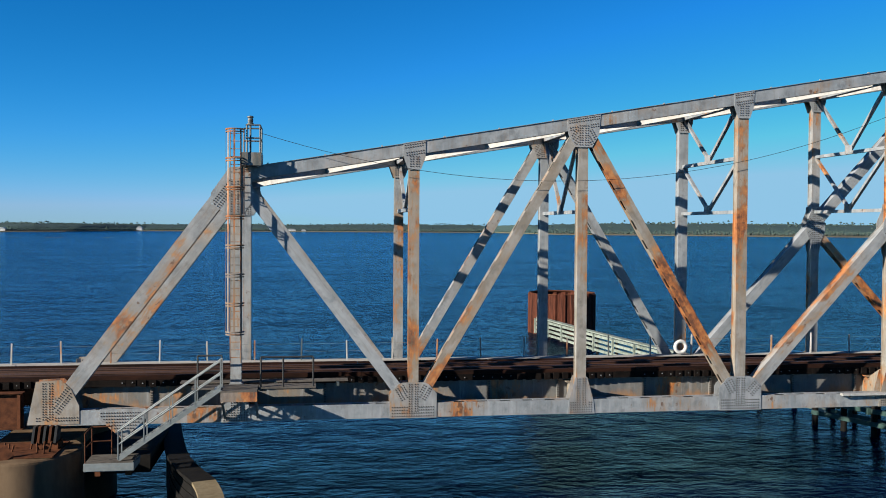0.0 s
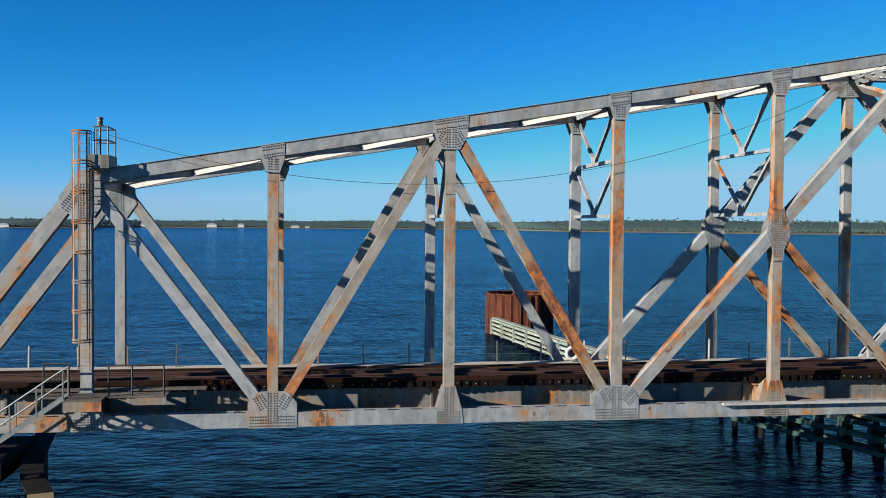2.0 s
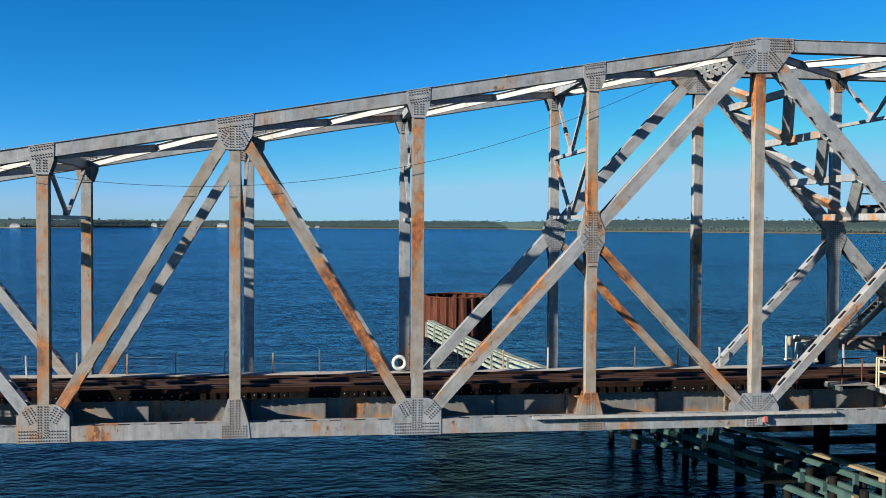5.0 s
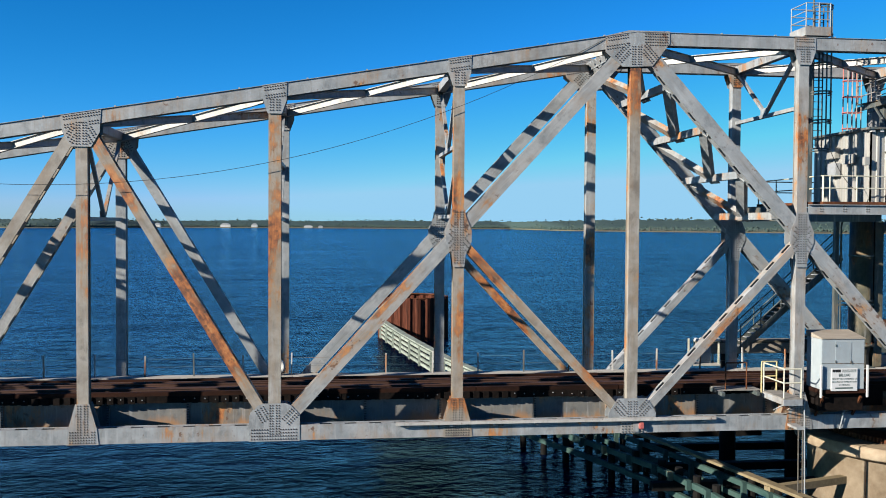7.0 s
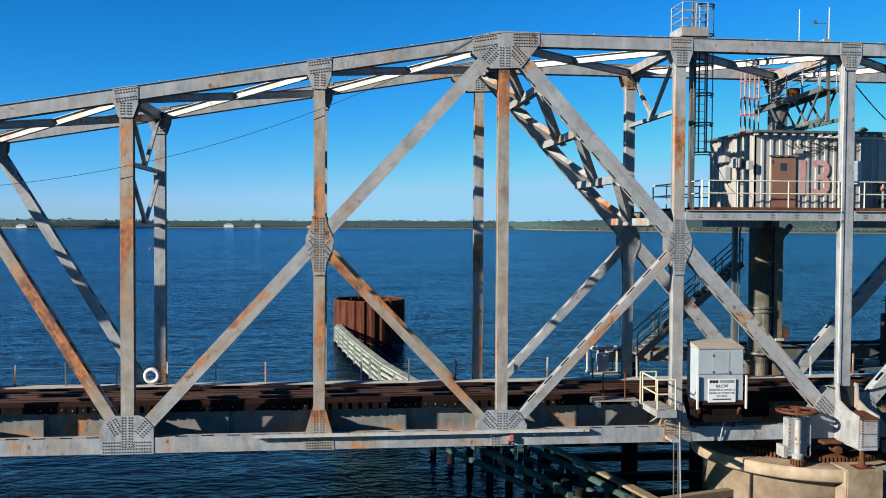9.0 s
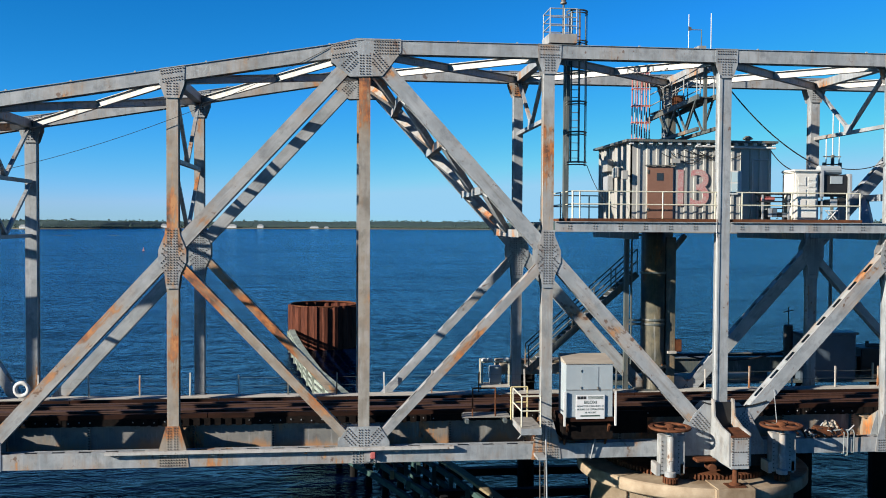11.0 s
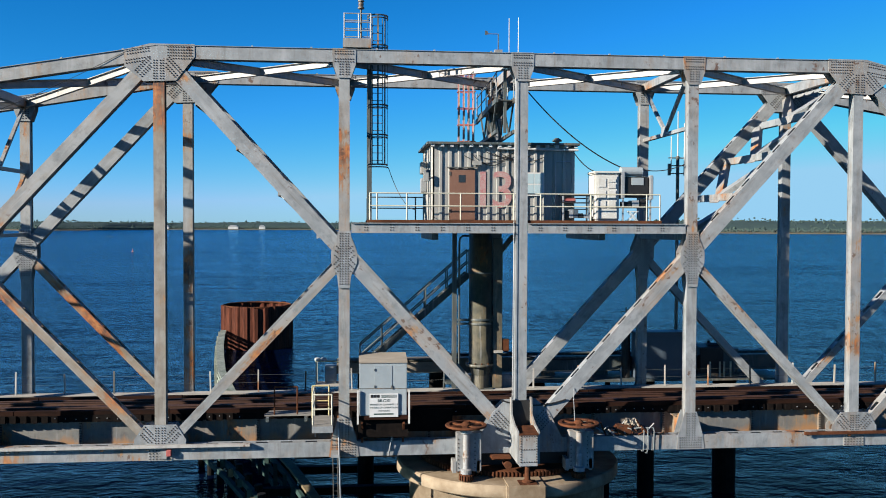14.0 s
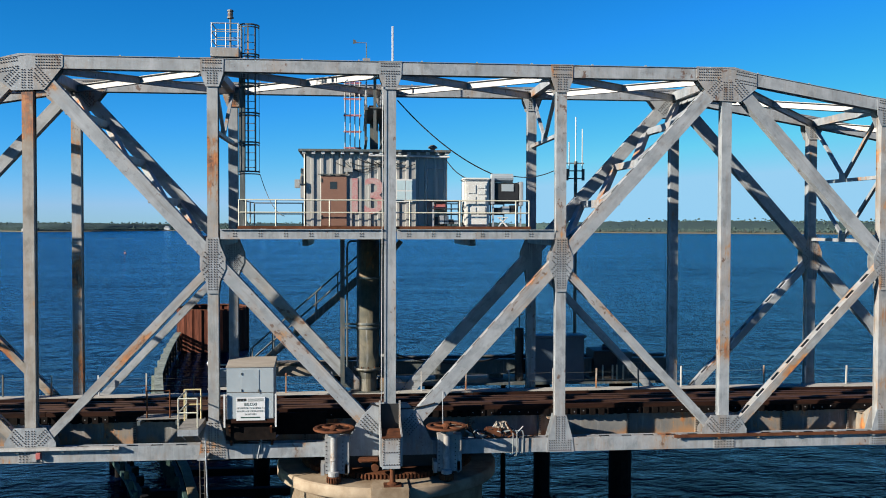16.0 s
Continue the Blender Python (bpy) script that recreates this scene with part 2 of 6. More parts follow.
def water_material():
    m, nt, b = mat("bay_water")
    nt.nodes.remove(b)
    n0 = noise_of(nt, coords(nt, (0.75, 1.0, 1)), 0.24, 1.0, 0.5)
    n1 = noise_of(nt, coords(nt, (0.7, 1.0, 1)), 0.8, 3.0, 0.55)
    n2 = noise_of(nt, coords(nt, (0.6, 1.0, 1)), 2.4, 4.0, 0.6)
    lanes = noise_of(nt, coords(nt, (0.012, 0.06, 1)), 1.0, 5.0, 0.6)
    gusts = noise_of(nt, coords(nt, (0.06, 0.16, 1)), 1.0, 6.0, 0.72)
    h = arith(nt, "ADD", arith(nt, "MULTIPLY", n0, 0.80), arith(nt, "ADD", arith(nt, "MULTIPLY", n1, 0.42), arith(nt, "MULTIPLY", n2, 0.25)))
    bp = node(nt, "ShaderNodeBump", Strength=1.0, Distance=0.68)
    nt.links.new(h, bp.inputs["Height"])
    deep = node(nt, "ShaderNodeBsdfDiffuse")
    nt.links.new(mix(nt, lanes, (0.0005, 0.0021, 0.0088), (0.0007, 0.0029, 0.0125)), deep.inputs["Color"])
    gloss = node(nt, "ShaderNodeBsdfGlossy", Roughness=0.07, Color=(0.38, 0.75, 1.0, 1.0))
    fres = node(nt, "ShaderNodeFresnel", IOR=1.33)
    nt.links.new(bp.outputs[0], gloss.inputs["Normal"])
    nt.links.new(bp.outputs[0], fres.inputs["Normal"])
    # wind roughens the surface in lanes, small gusts and chop
    chop = noise_of(nt, coords(nt, (1.1, 0.75, 1)), 1.0, 5.0, 0.68)
    rough = arith(nt, "ADD", arith(nt, "MULTIPLY", ramp(nt, lanes, [(0.35, grey(0)), (0.65, grey(1.0))]), 0.35), arith(nt, "ADD", arith(nt, "MULTIPLY", ramp(nt, gusts, [(0.36, grey(0)), (0.64, grey(1.0))]), 0.5), arith(nt, "MULTIPLY", ramp(nt, chop, [(0.36, grey(0)), (0.64, grey(1.0))]), 1.1)))
    slope_share = ramp(nt, fres.outputs[0], [(0.0, grey(0)), (0.2, grey(0.0015)), (0.3, grey(0.011)), (0.36, grey(0.06)), (0.42, grey(0.25)), (0.55, grey(0.60)), (0.68, grey(0.64)), (0.84, grey(0.46)), (1.0, grey(0.34))])
    level = node(nt, "ShaderNodeFresnel", IOR=1.33)
    slope_share = arith(nt, "MULTIPLY", slope_share, ramp(nt, level.outputs[0], [(0.07, grey(0.30)), (0.16, grey(0.52)), (0.30, grey(1.0))]))
    share = arith(nt, "MULTIPLY", slope_share, arith(nt, "ADD", 0.55, arith(nt, "MULTIPLY", rough, 0.85)))
    both = node(nt, "ShaderNodeMixShader")
    nt.links.new(arith(nt, "MINIMUM", share, 0.95), both.inputs[0])
    nt.links.new(deep.outputs[0], both.inputs[1])
    nt.links.new(gloss.outputs[0], both.inputs[2])
    nt.links.new(both.outputs[0], nt.nodes["Material Output"].inputs["Surface"])
    return m


WATER = water_material()


# ---- mesh helpers ----
def add_box(bm, lo, hi, m=None):
    """An upright box from its low to its high corner, moved by m."""
    vs = [bm.verts.new((x, y, z)) for x in (lo[0], hi[0]) for y in (lo[1], hi[1]) for z in (lo[2], hi[2])]
    if m is not None:
        for v in vs:
            v.co = m @ v.co
    for f in ((0, 1, 3, 2), (4, 6, 7, 5), (0, 4, 5, 1), (2, 3, 7, 6), (0, 2, 6, 4), (1, 5, 7, 3)):
        bm.faces.new([vs[k] for k in f])
    return vs


def frame_of(a, b, across=(0, 1, 0)):
    """A matrix with x from a towards b, y along across, and its length."""
    a, b = Vector(a), Vector(b)
    x = (b - a).normalized()
    y = Vector(across)
    y = (y - x * y.dot(x))
    if y.length < 1e-4:
        y = Vector((1, 0, 0)) - x * x.x
    y.normalize()
    z = x.cross(y)
    m = Matrix((x, y, z)).transposed().to_4x4()
    m.translation = a
    return m, (b - a).length


def add_beam(bm, a, b, w, d, across=(0, 1, 0)):
    """A straight bar from a to b: w wide at right angles to across, d along across."""
    m, n = frame_of(a, b, across)
    return add_box(bm, (0, -d / 2, -w / 2), (n, d / 2, w / 2), m)


def add_rod(bm, a, b, r, sides=8):
    m, n = frame_of(a, b)
    rings = [[bm.verts.new(m @ Vector((t, r * math.cos(2 * math.pi * k / sides), r * math.sin(2 * math.pi * k / sides)))) for k in range(sides)] for t in (0, n)]
    for k in range(sides):
        bm.faces.new([rings[0][k], rings[1][k], rings[1][(k + 1) % sides], rings[0][(k + 1) % sides]])
    bm.faces.new(rings[0][::-1])
    bm.faces.new(rings[1])


def add_prism(bm, outline, y0, y1):
    """An upright plate: an outline of (x, z) between two depths."""
    a = [bm.verts.new((x, y0, z)) for x, z in outline]
    b = [bm.verts.new((x, y1, z)) for x, z in outline]
    bm.faces.new(a)
    bm.faces.new(b[::-1])
    for k in range(len(outline)):
        j = (k + 1) % len(outline)
        bm.faces.new([a[k], b[k], b[j], a[j]])


def add_lathe(bm, centre, profile, sides=32):
    """A turned body round a vertical axis: profile of (radius, z)."""
    rings = [[bm.verts.new((centre[0] + r * math.cos(2 * math.pi * k / sides), centre[1] + r * math.sin(2 * math.pi * k / sides), z)) for k in range(sides)] for r, z in profile]
    for p, q in zip(rings, rings[1:]):
        for k in range(sides):
            bm.faces.new([p[k], p[(k + 1) % sides], q[(k + 1) % sides], q[k]])
    bm.faces.new(rings[0][::-1])
    bm.faces.new(rings[-1])


def add_tube(bm, pts, r, sides=6):
    """One bent tube along a line of points."""
    rings = []
    for k, p in enumerate(pts):
        t = (Vector(pts[min(k + 1, len(pts) - 1)]) - Vector(pts[max(k - 1, 0)])).normalized()
        u = t.cross(Vector((0, 1, 0)) if abs(t.y) < 0.9 else Vector((1, 0, 0))).normalized()
        if rings:
            u = (last - t * last.dot(t)).normalized()
        last = u
        v = t.cross(u)
        rings.append([bm.verts.new(Vector(p) + r * (u * math.cos(2 * math.pi * j / sides) + v * math.sin(2 * math.pi * j / sides))) for j in range(sides)])
    for a, b in zip(rings, rings[1:]):
        for j in range(sides):
            bm.faces.new([a[j], a[(j + 1) % sides], b[(j + 1) % sides], b[j]])
    bm.faces.new(rings[0][::-1])
    bm.faces.new(rings[-1])


def add_hoop(bm, centre, r, tube, start=0.0, end=360.0, steps=20, sides=6, axis="z"):
    """A ring or part of one, as a chain of short rods."""
    pts = []
    for k in range(steps + 1):
        a = radians(start + (end - start) * k / steps)
        c, s = r * math.cos(a), r * math.sin(a)
        pts.append(Vector(centre) + (Vector((c, s, 0)) if axis == "z" else Vector((c, 0, s))))
    add_tube(bm, pts, tube, sides)


def mesh_of(name, bm, material):
    bmesh.ops.recalc_face_normals(bm, faces=bm.faces[:])
    me = bpy.data.meshes.new(name)
    bm.to_mesh(me)
    bm.free()
    me.materials.append(material)
    return me


def part(name, bm, material, parent, label="", kind=""):
    ob = new(name, mesh_of(name, bm, material))
    ob.parent = parent
    return tagged(ob, label, kind=kind)


def thing(name, label, category, group="", kind="", at=(0, 0, 0)):
    ob = tagged(new(name), label, category, group, kind)
    ob.location = at
    ob.empty_display_size = 0.2
    return ob


def solid(name, bm, material, label, category="", group="", kind=""):
    return tagged(new(name, mesh_of(name, bm, material)), label, category, group, kind)


def B():
    return bmesh.new()

# ---- water, shore ----
WL = -0.5                      # water level
bm = B()
vs = [bm.verts.new(p) for p in ((-4800, -600, WL), (4800, -600, WL), (4800, 4800, WL), (-4800, 4800, WL))]
bm.faces.new(vs)
solid("water", bm, WATER, "dark blue rippled bay water", "water", kind="structure")


SHORE = ((-3000, 2300), (-1200, 1900), (-640, 1660), (-530, 1510), (-460, 1620), (-385, 1900), (-60, 1930), (120, 1940), (370, 1960), (384, 1640), (400, 1560), (480, 1470), (600, 1390), (780, 1290), (1400, 1130), (2400, 1050), (4000, 1050))


def shore_y(x):
    """The far waterline, bent at a few headlands."""
    for (x0, y0), (x1, y1) in zip(SHORE, SHORE[1:]):
        if x <= x1:
            break
    f = min(max((x - x0) / (x1 - x0), 0.0), 1.0)
    return y0 + (y1 - y0) * f + 14 * noise.noise((x * 0.012, 3, 0))


def foliage_material():
    m, nt, b = mat("far_woods")
    geo = nt.nodes.new("ShaderNodeNewGeometry")
    f = noise_of(nt, coords(nt, (1, 1, 1)), 0.22, 5.0, 0.7)
    level = arith(nt, "ADD", arith(nt, "MULTIPLY", geo.outputs["Random Per Island"], 0.55), arith(nt, "MULTIPLY", f, 0.6))
    # leaf greens lean blue, so distance haze sits in the colour
    nt.links.new(ramp(nt, level, [(0.25, (0.024, 0.041, 0.041)), (0.55, (0.031, 0.052, 0.047)), (0.85, (0.043, 0.062, 0.051))]), b.inputs["Base Color"])
    b.inputs["Roughness"].default_value, b.inputs["Specular IOR Level"].default_value = 0.9, 0.1
    return m


FOLIAGE = foliage_material()
SAND = plain("far_marsh_bank", (0.15, 0.14, 0.09), (0.26, 0.22, 0.15), 0.02, 0.9)
GRASS = plain("far_marsh_grass", (0.045, 0.045, 0.028), (0.09, 0.08, 0.045), 0.02, 0.9)
bm = B()
prev = None
for k in range(0, 651):
    x = -2600 + 10 * k
    y = shore_y(x)
    row = [bm.verts.new((x, y + dy, z)) for dy, z in ((-12, WL - 1), (0, 0.6), (45, 1.6), (900, 3.0))]
    if prev:
        for a in range(3):
            bm.faces.new([prev[a], row[a], row[a + 1], prev[a + 1]])
    prev = row
solid("far_shore_ground", bm, SAND, "low sandy bank along the far side of the bay", "shore", kind="structure")
bm = B()
prev = None
for k in range(41):
    x = -520 + 8.0 * k
    y, w = 862 - 0.5 * (x + 275) * (1 if x < -275 else 0.25) + 14 * noise.noise((x * 0.02, 9, 0)), 4 + 5 * noise.noise((x * 0.05, 2, 0))
    row = [bm.verts.new((x, y + dy, z)) for dy, z in ((-w - 3, WL - 0.4), (-w, WL + 0.6 * noise.noise((x * 0.045, 21, 0))), (w, WL - 0.1 + 0.9 * noise.noise((x * 0.2, 5, 0))), (w + 4, WL - 0.4))]
    if prev:
        for a in range(3):
            bm.faces.new([prev[a], row[a], row[a + 1], prev[a + 1]])
    prev = row
solid("marsh_bar", bm, GRASS, "low brown marsh bar lying in the open bay", "shore", kind="structure")
rng = random.Random(4)
ICO = [(0, 0, 1), *[(0.894 * math.cos(a), 0.894 * math.sin(a), 0.447) for a in [2 * math.pi * k / 5 for k in range(5)]], *[(0.894 * math.cos(a), 0.894 * math.sin(a), -0.447) for a in [2 * math.pi * (k + 0.5) / 5 for k in range(5)]], (0, 0, -1)]
ICO_F = [(0, 1 + k, 1 + (k + 1) % 5) for k in range(5)] + [(1 + k, 6 + k, 1 + (k + 1) % 5) for k in range(5)] + [(1 + (k + 1) % 5, 6 + k, 6 + (k + 1) % 5) for k in range(5)] + [(11, 6 + (k + 1) % 5, 6 + k) for k in range(5)]


def blobs(spots):
    """Many small uneven clumps as one list of points and faces: (x, y, z, radius, height)."""
    vv, ff = [], []
    for x, y, z, r, h in spots:
        o = len(vv)
        for a, b, c in ICO:
            j = 0.85 + 0.3 * rng.random()
            vv.append((x + a * r * j, y + b * r * j, z + c * h * j))
        ff += [(o + a, o + b, o + c) for a, b, c in ICO_F]
    return vv, ff


def canopy(x):
    """The height of the woods along the shore."""
    return 10.5 + 6.5 * (0.5 + 0.5 * noise.noise((x * 0.006, 0.5, 0))) + 3.5 * noise.noise((x * 0.0021, 7, 0)) + 0.006 * max(0, min(x, 900))


vv, ff = [], []
ROWS, STEP = 7, 6.0
COLS = int(6300 / STEP)
for k in range(ROWS):
    for c in range(COLS):
        x = -2500 + STEP * c
        h = canopy(x + 60 * k) * (0.0, 0.35, 0.55, 0.7, 0.8, 0.9, 0.94)[k] + (k > 0) * rng.uniform(-1.0, 1.0)
        vv.append((x + rng.uniform(-1.2, 1.2), shore_y(x) + 32 + 26 * k + rng.uniform(-5, 5), max(0.8, h)))
for k in range(ROWS - 1):
    for c in range(COLS - 1):
        o = k * COLS + c
        ff.append((o, o + 1, o + COLS + 1, o + COLS))
spots = []
for k in range(44000):
    x, deep = rng.uniform(-1050, 1550), rng.random() ** 1.3
    tall = 1.0 + 0.22 * (rng.random() < 0.05)
    top = canopy(x + 300 * deep) * (0.22 + 0.80 * deep) * tall + rng.uniform(-1.2, 1.6)
    spots.append((x, shore_y(x) + 26 + 190 * deep, top - 1.3, rng.uniform(1.2, 2.6), rng.uniform(0.9, 2.0)))
v2, f2 = blobs(spots)
ff += [tuple(j + len(vv) for j in f) for f in f2]
vv += v2
me = bpy.data.meshes.new("far_woods")
me.from_pydata(vv, [], ff)
me.materials.append(FOLIAGE)
me.polygons.foreach_set("use_smooth", [True] * len(me.polygons))
tagged(new("far_woods", me), "distant dark green band of shoreline woods", "trees", kind="stuff")
# pale bare trunks along the nearer bank
DEAD_WOOD = plain("pale_bare_trunks", (0.16, 0.15, 0.13), (0.30, 0.28, 0.24), 0.5, 0.9)
vv, ff = [], []
for k in range(1300):
    x = rng.uniform(400, 1500)
    y, h, w, tilt = shore_y(x) + rng.uniform(8, 34), rng.uniform(3.0, 8.5), rng.uniform(0.18, 0.42), rng.uniform(-0.5, 0.5)
    o = len(vv)
    vv += [(x - w, y, 0.3), (x + w, y, 0.3), (x, y + w, 0.3), (x + tilt, y, h)]
    ff += [(o, o + 1, o + 3), (o + 1, o + 2, o + 3), (o + 2, o, o + 3)]
me = bpy.data.meshes.new("far_bare_trees")
me.from_pydata(vv, [], ff)
me.materials.append(DEAD_WOOD)
tagged(new("far_bare_trees", me), "pale bare trunks along the nearer far bank", "trees", kind="stuff")

# ---- trusses ----
P, W, D = 7.0, 6.18, 0.46      # panel length, spacing of the trusses, depth of a member


def top_z(i):
    x = abs(P * (i - 8))
    return 19.8 if x <= 14.01 else 19.8 - 0.17 * (x - 14)


def U(i, drop=0.27):
    return (P * (i - 8), D / 2, top_z(i) - drop)


def L(i):
    return (P * (i - 8), D / 2, 4.23)


def M(i):
    return (P * (i - 8), D / 2, 11.65)


UPRIGHT = Matrix(((0, 0, 1, 0), (0, 1, 0, 0), (-1, 0, 0, 0), (0, 0, 0, 1)))


def member(name, a, b, w, d, holes, material, parent):
    """A built-up member as a part whose own z runs along its length, so that its streaks do too."""
    bm = B()
    add_member(bm, a, b, w, d, holes, UPRIGHT.inverted())
    ob = part(name, bm, material, parent)
    ob.matrix_local = frame_of(a, b)[0] @ UPRIGHT
    return ob


def add_member(bm, a, b, w, d=D, holes=False, m=None):
    """A built-up member: two web plates joined by cover plates, the covers pierced by a row of long slots or set in as a plain box."""
    way, n = frame_of(a, b)
    m = way if m is None else m
    if not holes:
        t, g, y, z = 0.03, 0.035, d / 2, w / 2
        prof = [(-y, -z), (-y + t, -z), (-y + t, -z + g), (y - t, -z + g), (y - t, -z), (y, -z), (y, z), (y - t, z), (y - t, z - g), (-y + t, z - g), (-y + t, z), (-y, z)]
        ends = [[bm.verts.new(m @ Vector((x, a, c))) for a, c in prof] for x in (0, n)]
        for k in range(12):
            j = (k + 1) % 12
            bm.faces.new([ends[0][k], ends[0][j], ends[1][j], ends[1][k]])
        bm.faces.new(ends[0])
        bm.faces.new(ends[1][::-1])
        return
    t = 0.02
    add_box(bm, (0, -d / 2, -w / 2), (n, -d / 2 + t, w / 2), m)
    add_box(bm, (0, d / 2 - t, -w / 2), (n, d / 2, w / 2), m)
    for z in (-w / 2 + 0.012, w / 2 - 0.026):
        e = d * 0.21
        add_box(bm, (0, -d / 2 + t, z), (n, -d / 2 + t + e, z + 0.014), m)
        add_box(bm, (0, d / 2 - t - e, z), (n, d / 2 - t, z + 0.014), m)
        step = 0.95
        k = 0.75
        last = 0.0
        while k < n:
            add_box(bm, (last, -d / 2 + t + e, z), (min(k, n), d / 2 - t - e, z + 0.014), m)
            last = k + 0.45
            k += step
        add_box(bm, (min(last, n - 0.2), -d / 2 + t + e, z), (n, d / 2 - t - e, z + 0.014), m)


def add_rivets(bm, spots, y, out, r=0.029):
    """Low domed rivet heads at (x, z) on an upright plate; out: -1 faces the front."""
    for x, z in spots:
        base = [bm.verts.new((x + r * math.cos(k * math.pi / 3), y, z + r * math.sin(k * math.pi / 3))) for k in range(6)]
        cap = [bm.verts.new((x + 0.55 * r * math.cos(k * math.pi / 3), y + out * 0.026, z + 0.55 * r * math.sin(k * math.pi / 3))) for k in range(6)]
        for k in range(6):
            bm.faces.new([base[k], base[(k + 1) % 6], cap[(k + 1) % 6], cap[k]])
        bm.faces.new(cap)


def inside(x, z, poly, margin):
    """Whether (x, z) lies in a convex outline, at least margin from its edges."""
    sign = 0
    for k in range(len(poly)):
        (x0, z0), (x1, z1) = poly[k], poly[(k + 1) % len(poly)]
        n = math.hypot(x1 - x0, z1 - z0)
        c = ((x1 - x0) * (z - z0) - (z1 - z0) * (x - x0)) / n
        if sign == 0:
            sign = 1 if c > 0 else -1
        if c * sign < margin:
            return False
    return True


def rivet_rows(poly, centre, ways, inner=0.0):
    """Rivets in pairs of rows along each way (degrees) out from centre, within the outline."""
    out = []
    cx, cz = centre
    for angle, rows, start, end in ways:
        a = radians(angle)
        ux, uz = math.cos(a), math.sin(a)
        s = start
        while s < end:
            for q in rows:
                x, z = cx + ux * s - uz * q, cz + uz * s + ux * q
                if inside(x, z, poly, 0.05) and all((x - p) ** 2 + (z - r) ** 2 > 0.0042 for p, r in out):
                    out.append((x, z))
            s += 0.098
    return out


PAIR = (-0.17, -0.07, 0.07, 0.17)


def gusset(name, parent, poly, spots, material):
    bm = B()
    add_prism(bm, poly, -0.022, -0.001)
    add_prism(bm, poly, D + 0.001, D + 0.022)
    plate = part(name, bm, material, parent)
    bm = B()
    add_rivets(bm, spots, -0.022, -1)
    part("rivets", bm, RIVET, plate, kind="stuff")
    return plate


def slope(a, b):
    return math.degrees(math.atan2(b[2] - a[2], b[0] - a[0]))


